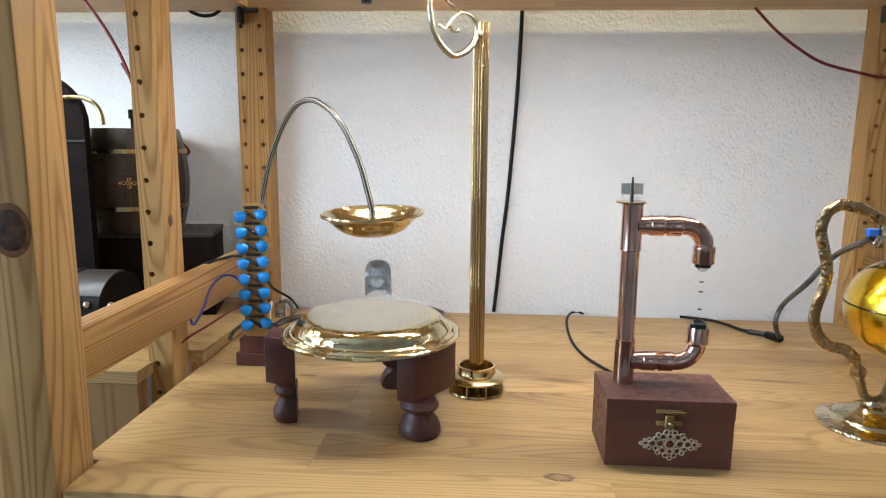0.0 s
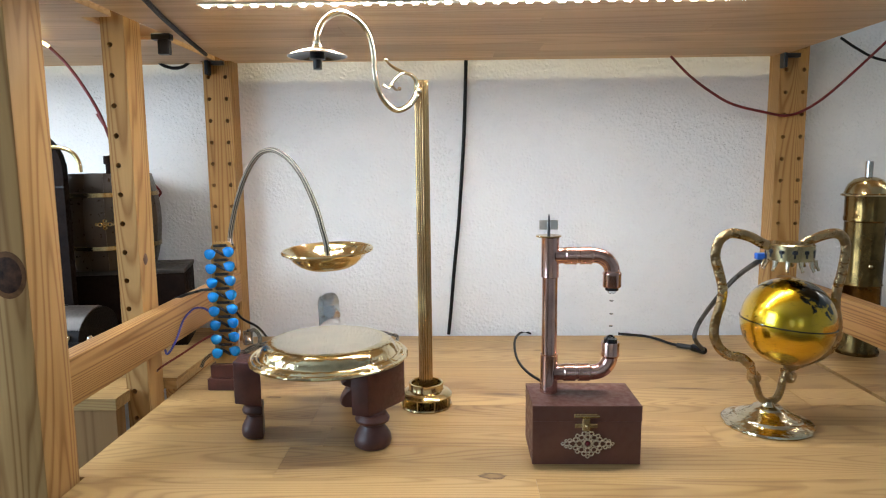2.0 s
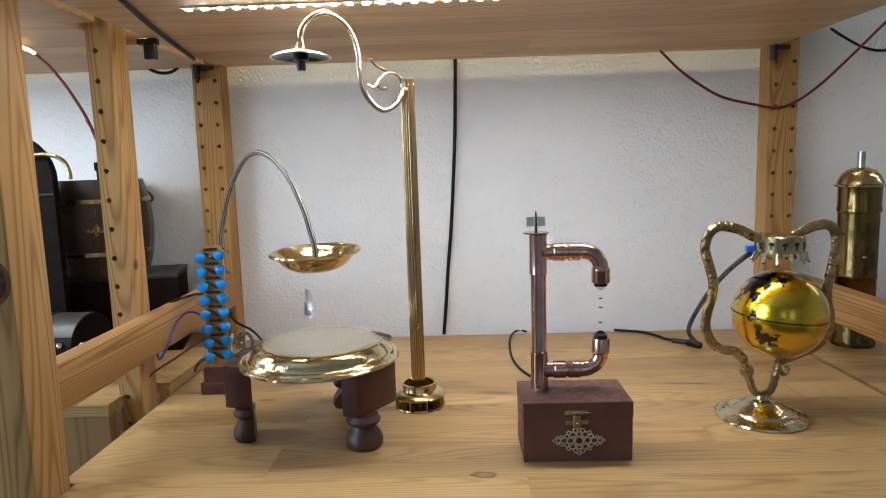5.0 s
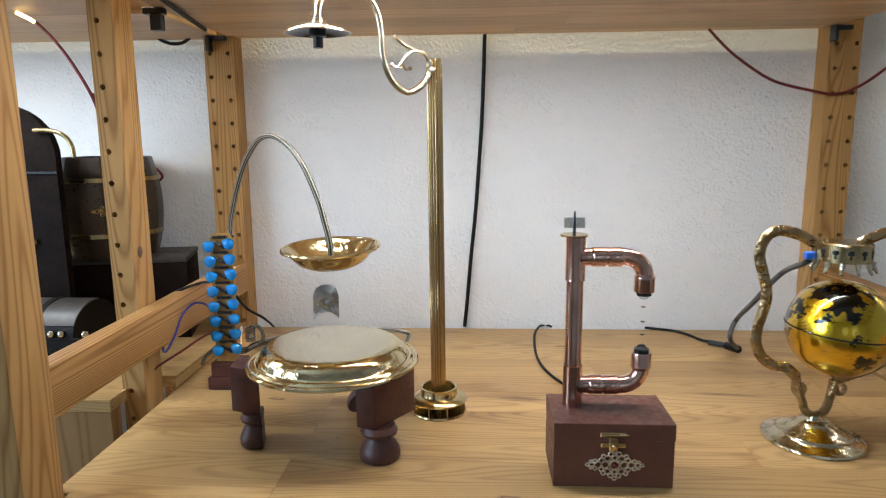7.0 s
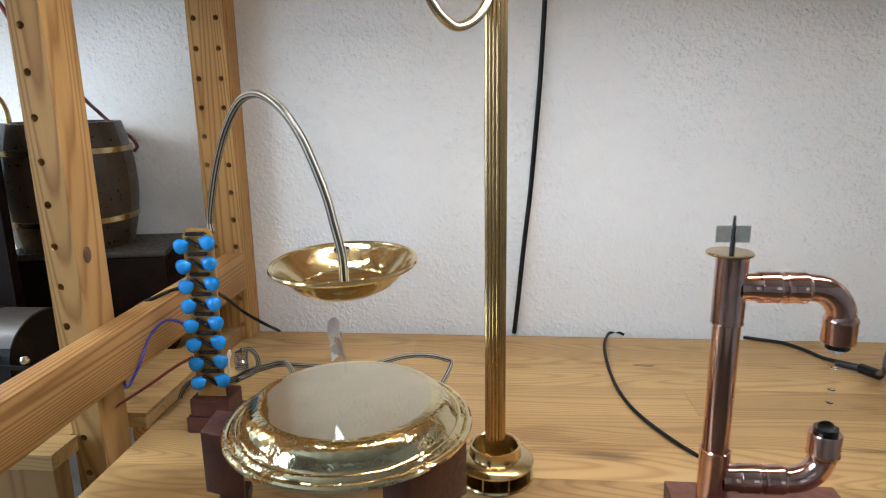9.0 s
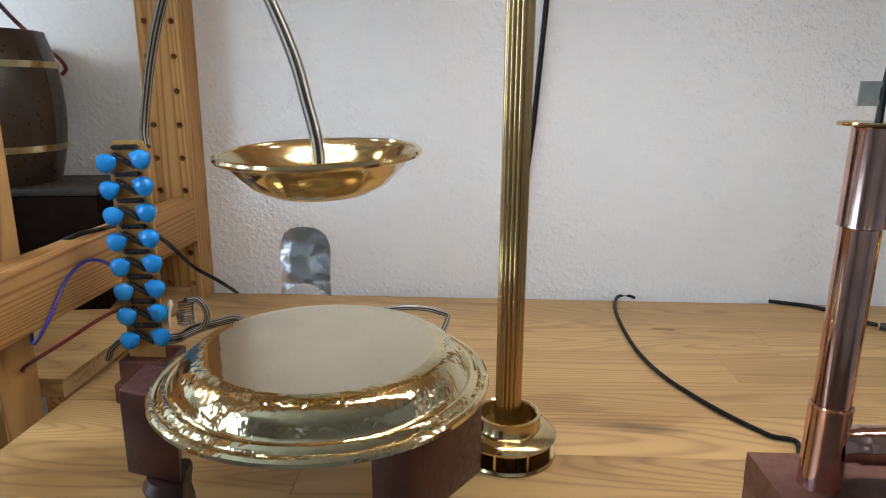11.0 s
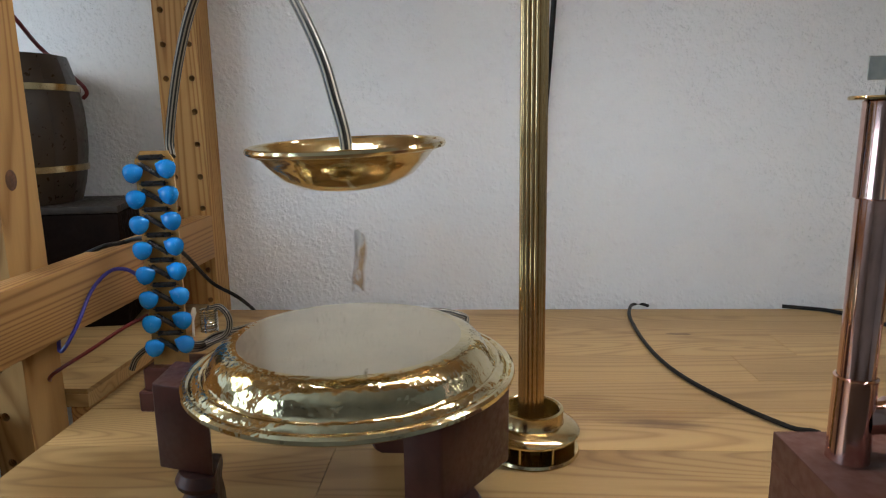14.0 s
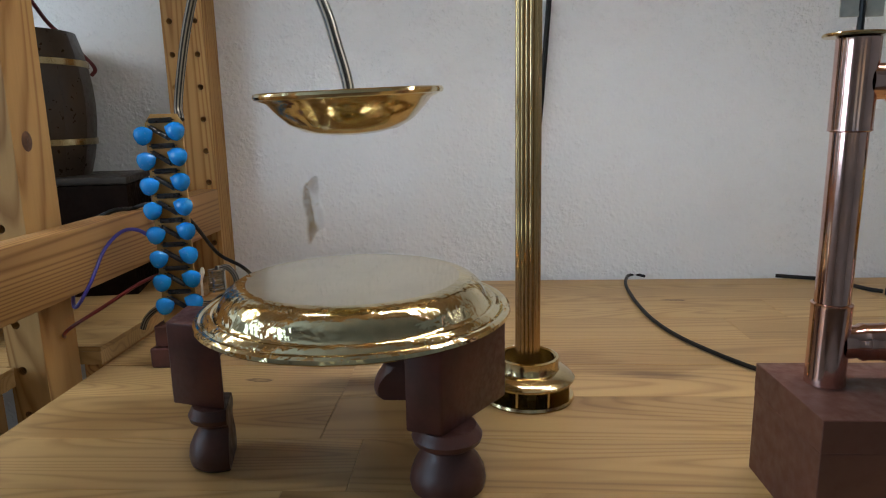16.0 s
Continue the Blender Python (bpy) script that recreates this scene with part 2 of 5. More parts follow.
FLOORING = plain("room_floor", (0.20, 0.12, 0.07), 0.45, 0.0, 8.0, 0.2, 0.1)


def striped(name):
    """Clear sleeve over bare and dark strands."""
    m, nt, b = material(name)
    tc = nt.nodes.new("ShaderNodeTexCoord")
    w = nt.nodes.new("ShaderNodeTexWave")
    w.wave_type, w.bands_direction = "BANDS", "X"
    w.inputs["Scale"].default_value = 1.3
    nt.links.new(tc.outputs["UV"], w.inputs["Vector"])
    nt.links.new(ramp(nt, w.outputs[0], [(0.48, (0.018, 0.017, 0.015)), (0.64, (0.34, 0.30, 0.24))]), b.inputs["Base Color"])
    b.inputs["Roughness"].default_value = 0.32
    b.inputs["Metallic"].default_value = 0.1
    return m


STRIPED = striped("striped_sleeve")


def glass(name, colour=(1, 1, 1)):
    m, nt, b = material(name)
    b.inputs["Transmission Weight"].default_value = 1.0
    b.inputs["Roughness"].default_value = 0.02
    b.inputs["IOR"].default_value = 1.33
    b.inputs["Base Color"].default_value = (*colour, 1)
    return m


GLASS = glass("clear_water", (0.72, 0.78, 0.82))


def glow(name, colour, strength):
    m, nt, b = material(name)
    b.inputs["Base Color"].default_value = (*colour, 1)
    b.inputs["Emission Color"].default_value = (*colour, 1)
    b.inputs["Emission Strength"].default_value = strength
    return m


LED = glow("led_white", (1.0, 0.98, 0.95), 45.0)
LED_WARM = glow("led_warm", (1.0, 0.72, 0.25), 5.0)


def globe_material():
    """Golden globe with black land, thin lettering-like dashes and an equator."""
    m, nt, b = material("golden_globe")
    tc = nt.nodes.new("ShaderNodeTexCoord")
    nz = nt.nodes.new("ShaderNodeVectorMath")
    nz.operation = "NORMALIZE"
    nt.links.new(tc.outputs["Object"], nz.inputs[0])
    rough = node(nt, "ShaderNodeTexNoise", Scale=4.6, Detail=6.0, Roughness=0.66)
    nt.links.new(nz.outputs[0], rough.inputs["Vector"])
    total = None
    # longitude, latitude, half width of each land in degrees
    for lon, lat, size in ((95, 48, 25), (60, 52, 18), (140, 60, 8), (108, 28, 14), (78, 20, 9), (134, -25, 16), (110, 2, 9), (125, -3, 5),
                           (142, -5, 6), (15, 12, 22), (25, -15, 16), (-102, 53, 28), (-150, 65, 12), (-100, 36, 17), (-75, 60, 16), (-60, -8, 22), (-66, -32, 13), (-40, 72, 9), (47, 25, 14)):
        d = (math.cos(radians(lat)) * math.cos(radians(lon)), math.cos(radians(lat)) * math.sin(radians(lon)), math.sin(radians(lat)))
        dot = nt.nodes.new("ShaderNodeVectorMath")
        dot.operation = "DOT_PRODUCT"
        dot.inputs[1].default_value = d
        nt.links.new(nz.outputs[0], dot.inputs[0])
        ac = nt.nodes.new("ShaderNodeMath")
        ac.operation = "ARCCOSINE"
        nt.links.new(dot.outputs["Value"], ac.inputs[0])
        sub = nt.nodes.new("ShaderNodeMath")
        sub.operation = "SUBTRACT"
        sub.inputs[0].default_value = radians(size)
        nt.links.new(ac.outputs[0], sub.inputs[1])
        if total is None:
            total = sub.outputs[0]
        else:
            mx = nt.nodes.new("ShaderNodeMath")
            mx.operation = "MAXIMUM"
            nt.links.new(total, mx.inputs[0])
            nt.links.new(sub.outputs[0], mx.inputs[1])
            total = mx.outputs[0]
    wob = nt.nodes.new("ShaderNodeMath")
    wob.operation = "MULTIPLY_ADD"
    wob.inputs[1].default_value = 1.3
    wob.inputs[2].default_value = -0.72
    nt.links.new(rough.outputs[0], wob.inputs[0])
    land = nt.nodes.new("ShaderNodeMath")
    nt.links.new(total, land.inputs[0])
    nt.links.new(wob.outputs[0], land.inputs[1])
    mask = ramp(nt, land.outputs[0], [(0.0, (0,) * 3), (0.02, (1,) * 3)])
    mp = node(nt, "ShaderNodeMapping", Scale=(7.0, 7.0, 60.0))
    nt.links.new(nz.outputs[0], mp.inputs[0])
    dash = node(nt, "ShaderNodeTexNoise", Scale=1.0, Detail=1.0)
    nt.links.new(mp.outputs[0], dash.inputs["Vector"])
    dashes = ramp(nt, dash.outputs[0], [(0.70, (0,) * 3), (0.72, (1,) * 3)])
    col = mixed(nt, dashes, (0.78, 0.50, 0.02), (0.14, 0.09, 0.01))
    col = mixed(nt, mask, col, (0.012, 0.012, 0.010))
    nt.links.new(col, b.inputs["Base Color"])
    b.inputs["Metallic"].default_value = 1.0
    b.inputs["Roughness"].default_value = 0.22
    b.inputs["Coat Weight"].default_value = 1.0
    b.inputs["Coat Roughness"].default_value = 0.03
    return m


GLOBE = globe_material()

# ---- building helpers ----
TO_WORLD = Matrix.Translation((0, 0, 1)) @ Matrix.Scale(K, 4) @ Matrix.Translation((0, 0, -1))
ORIGIN = {}


def thing(name, base, label, category, group="", kind=""):
    """An Empty at the base (a place of the plan) that will carry the parts."""
    ob = new(name)
    ob.empty_display_size = 0.02
    ob.location = P(*base)
    ORIGIN[ob] = P(*base)
    return tagged(ob, label, category, group, kind)


def finish(ob, m, origin, parent):
    ob.data.materials.append(m)
    ORIGIN[ob] = origin
    if parent is not None:
        ob.parent = parent
        ob.location = origin - ORIGIN[parent]
    else:
        ob.location = origin
    return ob


def mesh_of(name, bm, smooth=True):
    me = bpy.data.meshes.new(name)
    bmesh.ops.recalc_face_normals(bm, faces=bm.faces)
    bm.to_mesh(me)
    bm.free()
    if smooth:
        me.polygons.foreach_set("use_smooth", [True] * len(me.polygons))
        me.set_sharp_from_angle(angle=radians(35))
    return me


def part(name, bm, m, parent, label="", base=None):
    """One mesh object, built in plan places, under a thing or part; its origin is its own base, or the parent's."""
    origin = P(*base) if base is not None else ORIGIN[parent]
    bm.transform(Matrix.Translation(-origin) @ TO_WORLD)
    ob = finish(new(name, mesh_of(name, bm)), m, origin, parent)
    return tagged(ob, label)


def solo(name, bm, m, base, label, category, group="", kind=""):
    ob = part(name, bm, m, None, base=base)
    return tagged(ob, label, category, group, kind)


def repeat(name, me, m, parent, at, turn=None):
    """An object on shared mesh data (built round its own origin, in metres)."""
    ob = new(name, me)
    if not me.materials:
        me.materials.append(m)
    ORIGIN[ob] = P(*at)
    ob.parent = parent
    ob.location = P(*at) - ORIGIN[parent]
    if turn is not None:
        ob.rotation_euler = [radians(a) for a in turn]
    return ob


def small(bm, name, size=K):
    """Shared mesh data from a bmesh in plan units round its own origin."""
    bm.transform(Matrix.Scale(size, 4))
    return mesh_of(name, bm)


def box(bm, x0, x1, y0, y1, z0, z1, bevel=0.0, seg=1):
    r = bmesh.ops.create_cube(bm, size=1.0, matrix=Matrix.Translation(((x0 + x1) / 2, (y0 + y1) / 2, (z0 + z1) / 2)) @ Matrix.Diagonal((x1 - x0, y1 - y0, z1 - z0, 1)))
    if bevel:
        es = {e for v in r["verts"] for e in v.link_edges}
        bmesh.ops.bevel(bm, geom=list(es), offset=bevel, segments=seg, affect="EDGES", profile=0.5)
    return bm


def lathe(bm, profile, cx=0.0, cy=0.0, seg=40, squash=1.0):
    """A turned body from (radius, z) pairs, bottom to top or along the wall."""
    rings = []
    for r, z in profile:
        if r < 1e-6:
            rings.append([bm.verts.new((cx, cy, z))])
        else:
            rings.append([bm.verts.new((cx + r * math.cos(2 * math.pi * i / seg), cy + squash * r * math.sin(2 * math.pi * i / seg), z)) for i in range(seg)])
    for a, b in zip(rings, rings[1:]):
        for i in range(seg):
            j = (i + 1) % seg
            if len(a) == 1 and len(b) == 1:
                continue
            if len(a) == 1:
                bm.faces.new((a[0], b[j], b[i]))
            elif len(b) == 1:
                bm.faces.new((a[i], a[j], b[0]))
            else:
                bm.faces.new((a[i], a[j], b[j], b[i]))
    return bm


def smooth_line(pts, steps=6):
    """A Catmull-Rom line through the points."""
    p = [Vector(q) for q in pts]
    p = [2 * p[0] - p[1]] + p + [2 * p[-1] - p[-2]]
    out = []
    for i in range(1, len(p) - 2):
        a, b, c, d = p[i - 1:i + 3]
        for s in range(steps):
            t = s / steps
            out.append(0.5 * (2 * b + (c - a) * t + (2 * a - 5 * b + 4 * c - d) * t * t + (3 * b - a - 3 * c + d) * t ** 3))
    out.append(p[-2])
    return out


def tube(bm, pts, r, seg=8, steps=6, wide=1.0, uv=False, normal=(0, 1, 0)):
    """A round or flattened rod along a smooth line; r a number or a list over the points."""
    line = smooth_line(pts, steps) if steps > 1 else [Vector(q) for q in pts]
    n = len(line)
    radii = [r] * n if isinstance(r, (int, float)) else [float(q) for q in np.interp(np.linspace(0, len(r) - 1, n), range(len(r)), r)]
    layer = bm.loops.layers.uv.verify() if uv else None
    ref = Vector(normal)
    rings = []
    for i, c in enumerate(line):
        d = (line[min(i + 1, n - 1)] - line[max(i - 1, 0)]).normalized()
        side = d.cross(ref)
        if side.length < 1e-3:
            side = d.cross(Vector((1, 0, 0.3)))
        side.normalize()
        up = side.cross(d).normalized()
        ref = up
        rings.append([bm.verts.new(c + radii[i] * (math.cos(2 * math.pi * k / seg) * side + wide * math.sin(2 * math.pi * k / seg) * up)) for k in range(seg)])
    for i, (a, b) in enumerate(zip(rings, rings[1:])):
        for k in range(seg):
            f = bm.faces.new((a[k], a[(k + 1) % seg], b[(k + 1) % seg], b[k]))
            if uv:
                for lp, (u, w) in zip(f.loops, ((k, i), (k + 1, i), (k + 1, i + 1), (k, i + 1))):
                    lp[layer].uv = (u / seg * 2.0, w / 50)
    bm.faces.new(rings[0][::-1])
    bm.faces.new(rings[-1])
    return bm


def rod(bm, a, b, r, seg=14):
    return tube(bm, [a, b], r, seg, 1)


def ring(bm, centre, major, minor, normal=(0, 1, 0), seg=14, inner=6):
    """A torus facing along the normal."""
    q = Vector(normal).to_track_quat("Z", "Y")
    rows = []
    for i in range(seg):
        a = 2 * math.pi * i / seg
        rows.append([bm.verts.new(Vector(centre) + q @ Vector(((major + minor * math.cos(b)) * math.cos(a), (major + minor * math.cos(b)) * math.sin(a), minor * math.sin(b))))
                     for b in (2 * math.pi * j / inner for j in range(inner))])
    for i in range(seg):
        for j in range(inner):
            bm.faces.new((rows[i][j], rows[(i + 1) % seg][j], rows[(i + 1) % seg][(j + 1) % inner], rows[i][(j + 1) % inner]))
    return bm


def ball(bm, c, r, seg=12, stretch=1.0):
    bmesh.ops.create_uvsphere(bm, u_segments=seg, v_segments=max(6, seg // 2), radius=r, matrix=Matrix.Translation(c) @ Matrix.Diagonal((1, 1, stretch, 1)))
    return bm


def B():
    return bmesh.new()


# ---- the room round the shelves ----
def wall_panel(name, x0, x1, y0, y1, z0, z1, m, label, category="wall"):
    return solo(name, box(B(), x0, x1, y0, y1, z0, z1), m, ((x0 + x1) / 2, (y0 + y1) / 2, z0), label, category, kind="structure")


ZF, ZC = -0.094, 2.6
wall_panel("wall_north", -2.2, 2.4, 1.003, 1.12, ZF, ZC, WALLPAPER, "white painted woodchip paper on the wall behind the shelves")
wall_panel("wall_east", 2.4, 2.52, -2.72, 1.12, ZF, ZC, PLASTER, "plain light plastered side wall of the room")
wall_panel("floor", -2.32, 2.52, -2.84, 1.12, ZF - 0.12, ZF, FLOORING, "brown wooden floor of the room", "floor")
wall_panel("ceiling", -2.32, 2.52, -2.84, 1.12, ZC, ZC + 0.12, PLASTER, "plain white ceiling of the room", "ceiling")
south = thing("wall_south", (0.1, -2.78, ZF), "plain light plastered wall opposite the shelves with two windows", "wall", kind="structure")
for x0, x1, z0, z1 in ((-2.32, -0.95, ZF, ZC), (-0.25, 0.25, ZF, ZC), (0.95, 2.52, ZF, ZC), (-0.95, -0.25, ZF, 1.05), (-0.95, -0.25, 2.3, ZC), (0.25, 0.95, ZF, 1.05), (0.25, 0.95, 2.3, ZC)):
    part("wall_piece", box(B(), x0, x1, -2.84, -2.72, z0, z1), PLASTER, south)
for n, xc in ((2, -0.6), (3, 0.6)):
    pane = thing("window_%d" % n, (xc, -2.78, 1.05), "white framed window in the wall opposite the shelves", "window", kind="structure")
    for x0, x1, z0, z1 in ((-0.35, -0.30, 1.05, 2.3), (0.30, 0.35, 1.05, 2.3), (-0.30, 0.30, 1.05, 1.10), (-0.30, 0.30, 2.25, 2.3), (-0.02, 0.02, 1.10, 2.25)):
        part("window_frame", box(B(), xc + x0, xc + x1, -2.81, -2.75, z0, z1, 0.005), CREAM, pane)
west = thing("wall_west", (-2.26, -0.8, ZF), "plastered side wall of the room with a window", "wall", kind="structure")
for y0, y1, z0, z1 in ((-2.72, -1.10, ZF, ZC), (0.45, 1.12, ZF, ZC), (-1.10, 0.45, ZF, 0.95), (-1.10, 0.45, 2.4, ZC)):
    part("wall_piece", box(B(), -2.32, -2.2, y0, y1, z0, z1), PLASTER, west)
win = thing("window_1", (-2.26, -0.325, 0.95), "white framed window letting in daylight", "window", kind="structure")
for y0, y1, z0, z1 in ((-1.10, -1.04, 0.95, 2.4), (0.39, 0.45, 0.95, 2.4), (-1.04, 0.39, 0.95, 1.01), (-1.04, 0.39, 2.34, 2.4), (-0.355, -0.295, 1.01, 2.34)):
    part("window_frame", box(B(), -2.29, -2.23, y0, y1, z0, z1, 0.006), CREAM, win)


# ---- the shelving ----
def laminated(name, rows, z0, z1, m, label, lengths, seed, back):
    """A glued board of staves: rows of (x0, x1, y0, y1), each of staves end to end over a thin core."""
    rng = random.Random(seed)
    x_mid = (rows[0][0] + rows[0][1]) / 2
    board = thing(name, (x_mid, rows[0][2], z0), label, "shelf", kind="structure")
    lo, hi = (z0, z1 - 0.004) if back else (z0 + 0.004, z1)
    bm = B()
    for x0, x1, y0, y1 in rows:
        box(bm, x0 + 0.0006, x1 - 0.0006, y0, y1, lo, hi)
    part("core", bm, m, board)
    for x0, x1, y0, y1 in rows:
        x = x0
        first = rng.uniform(*lengths) * rng.uniform(0.3, 1)
        while x < x1 - 1e-4:
            e = x + (first if x == x0 else rng.uniform(*lengths))
            if x1 - e < 0.09:
                e = x1
            zz = (z1 - 0.004 + 0.00005, z1 + rng.uniform(-0.00012, 0.0)) if back else (z0, z0 + 0.0039)
            bm = box(B(), x + 0.00008, e - 0.00008, y0 + 0.00008, y1 - 0.00008, zz[0], zz[1], 0.00022)
            part("stave", bm, m, board, base=((x + e) / 2, (y0 + y1) / 2, zz[0]))
            x = e
    return board


XL, XR = -0.334, 0.5420
YS = (0.44, 0.4885, 0.556, 0.611, 0.672, 0.729, 0.786, 0.846, 0.905, 0.9655, 0.992)
ends = lambda i: (-0.319 if i == 0 else -0.3256 if i == 9 else XL, 0.5312 if i == 9 else XR)
laminated("shelf_board", [(*ends(i), a, b) for i, (a, b) in enumerate(zip(YS, YS[1:]))], 0.982, 1.0, SHELF, "long glued pine shelf board, oiled and knotty", (0.34, 0.62), 5, True)
YU = (0.44, 0.50, 0.553, 0.607, 0.668, 0.725, 0.79, 0.85, 0.91, 0.966, 0.992)
laminated("upper_shelf_board", [(*ends(i), a, b) for i, (a, b) in enumerate(zip(YU, YU[1:]))], 1.4525, 1.4725, UPPER, "glued pine board overhead, seen from below", (0.4, 0.9), 9, False)
YN = (0.655, 0.72, 0.786, 0.85, 0.905, 0.9655, 0.995)
YL = (0.655, 0.689, 0.7315, 0.786, 0.85, 0.905, 0.9655, 0.995)
laminated("neighbour_shelf_board", [(-1.2, -0.3765 if i == 0 else -0.3825 if i == 1 else -0.3715 if i == 6 else -0.3365, a, b) for i, (a, b) in enumerate(zip(YL, YL[1:]))], 1.0, 1.0145, SHELF, "pine shelf board of the next bay, set a little higher", (0.4, 0.7), 3, True)
YV = (0.47, 0.53, 0.595) + YN
laminated("neighbour_upper_board", [(-1.2, -0.374 if i in (0, 8) else -0.3835 if i in (3, 4) else -0.349, a, b) for i, (a, b) in enumerate(zip(YV, YV[1:]))], 1.4525, 1.4725, UPPER, "pine board over the neighbouring bay", (0.4, 0.9), 4, False)
YR = (0.47, 0.53, 0.59, 0.655, 0.72, 0.786, 0.85, 0.905, 0.9655, 0.995)
laminated("right_shelf_board", [(0.580 if i in (8,) else 0.5505, 1.3, a, b) for i, (a, b) in enumerate(zip(YR, YR[1:]))], 0.9815, 0.9995, SHELF, "pine shelf board of the next bay at equal height", (0.3, 0.7), 8, True)
laminated("right_upper_board", [(0.580, 1.3, a, b) for a, b in zip(YV, YV[1:])], 1.78, 1.798, UPPER, "pine board over the far bay", (0.4, 0.9), 6, False)
APRON = pine("apron_pine", 2, (0.33, 0.19, 0.080), (0.20, 0.10, 0.036), 0.5, 0.2)
solo("apron_board", box(B(), -1.2, -0.3775, 0.6565, 0.6765, 0.80, 0.9998, 0.001), APRON, (-0.8, 0.676, 0.80), "brown pine board below the next bay's shelf", "board", kind="structure")
solo("side_board", box(B(), -0.3520, -0.3365, 0.7315, 0.9660, 0.80, 0.9998, 0.001), RAIL, (-0.344, 0.85, 0.80), "brown pine side board under the next bay", "board", kind="structure")


def post(name, x0, x1, y0, y1, z0, z1, columns, zs, label, r=0.0032):
    """An upright with rows of drilled holes in its front."""
    t = thing(name, ((x0 + x1) / 2, (y0 + y1) / 2, z0), label, "post", kind="structure")
    bm = B()
    xb = [x0] + [(a + b) / 2 for a, b in zip(columns, columns[1:])] + [x1]
    zb = [z0] + [(a + b) / 2 for a, b in zip(zs, zs[1:])] + [z1]
    depth = 0.014
    for ci, cx in enumerate(columns):
        for zi, cz in enumerate(zs):
            a0, a1, b0, b1 = xb[ci], xb[ci + 1], zb[zi], zb[zi + 1]
            outer = []
            cs = [(a0, b0), (a1, b0), (a1, b1), (a0, b1)]
            for (px, pz), (qx, qz) in zip(cs, cs[1:] + cs[:1]):
                for s in range(4):
                    outer.append((px + (qx - px) * s / 4, pz + (qz - pz) * s / 4))
            ring_f, ring_b, rect = [], [], []
            for px, pz in outer:
                a = math.atan2((pz - cz) / (b1 - b0), (px - cx) / (a1 - a0))
                rect.append(bm.verts.new((px, y0, pz)))
                ring_f.append(bm.verts.new((cx + r * math.cos(a), y0, cz + r * math.sin(a))))
                ring_b.append(bm.verts.new((cx + r * math.cos(a), y0 + depth, cz + r * math.sin(a))))
            n = len(rect)
            for i in range(n):
                j = (i + 1) % n
                bm.faces.new((rect[i], rect[j], ring_f[j], ring_f[i]))
                bm.faces.new((ring_f[i], ring_f[j], ring_b[j], ring_b[i]))
            bm.faces.new(ring_b)
    c = [[bm.verts.new((x, y, z)) for z in (z0, z1)] for x, y in ((x0, y0), (x0, y1), (x1, y1), (x1, y0))]
    for a, b in zip(c, c[1:]):
        bm.faces.new((a[0], a[1], b[1], b[0]))
    bm.faces.new([q[0] for q in c])
    bm.faces.new([q[1] for q in c])
    bmesh.ops.remove_doubles(bm, verts=bm.verts, dist=1e-6)
    part("upright", bm, POST, t)
    return t


HZ = [1.2232 + 0.0341 * k for k in range(-20, 18)]
post("post_rear_left", -0.3705, -0.3262, 0.967, 1.0025, 0.0, 2.0, (-0.3622, -0.3348), HZ, "pine rear post drilled with two rows of peg holes")
post("post_rear_right", 0.5318, 0.5755, 0.967, 1.0025, 0.0, 2.0, (0.5420, 0.5690), HZ, "pine rear post drilled with two rows of peg holes")
post("post_middle", -0.3810, -0.3535, 0.690, 0.730, 0.0, 2.0, (-0.3713,), [1.3942 + 0.0348 * k for k in range(-24, 12)], "pine front post of the shallower next bay with peg holes")
mid = bpy.data.objects["post_middle"]
(kx, ky, kz), = [(-0.3534, 0.7044, 1.1752)]
bm = lathe(B(), [(0.0, 0.0003), (0.0052, 0.0003), (0.0062, 0.0)], seg=18)
bm.transform(Matrix.Translation((-0.3534, min(ky, 0.722), kz)) @ Matrix.Rotation(radians(90), 4, "Y") @ Matrix.Diagonal((1.15, 0.9, 1, 1)))
part("knot", bm, plain("small_knot", (0.11, 0.045, 0.018), 0.5, 0.0, 160.0, 0.5, 0.3), mid, "small brown knot")
front = thing("post_front_left", (-0.345, 0.464, 0.0), "thick pine front post with a dark knot", "post", kind="structure")
part("upright", box(B(), -0.372, -0.3225, 0.4395, 0.487, 0.0, 2.0, 0.0015, 2), POST, front)
KNOT = plain("knot_brown", (0.055, 0.022, 0.010), 0.6, 0.0, 160.0, 0.6, 0.4, Specular_IOR_Level=0.1)
KNOT_EDGE = plain("knot_edge", (0.13, 0.055, 0.019), 0.6, 0.0, 120.0, 0.4, 0.3, Specular_IOR_Level=0.1)
(kx, ky, kz), = [(-0.3392, 0.4395, 1.2003)]
for rr, mm, nm in ((0.0160, KNOT_EDGE, "knot_ring"), (0.0138, KNOT, "knot")):
    bm = lathe(B(), [(0.0, 0.0005 if nm == "knot" else 0.0003), (rr * 0.85, 0.0004 if nm == "knot" else 0.0003), (rr, 0.0)], seg=24)
    bm.transform(Matrix.Translation((kx, 0.4394, kz)) @ Matrix.Rotation(radians(90), 4, "X") @ Matrix.Diagonal((1.0, 1.25, 1, 1)))
    part(nm, bm, mm, front, "dark brown knot")
rail_l = thing("side_rail", (-0.336, 0.73, 1.067), "pine cross rail between front and rear posts", "rail", kind="structure")
part("board", box(B(), -0.3475, -0.3255, 0.4875, 0.9665, 1.067, 1.1135, 0.0012, 2), RAIL, rail_l)
rail_r = thing("side_rail", (0.556, 0.73, 1.06), "pine cross rail at the far side of the bay", "rail", kind="structure")
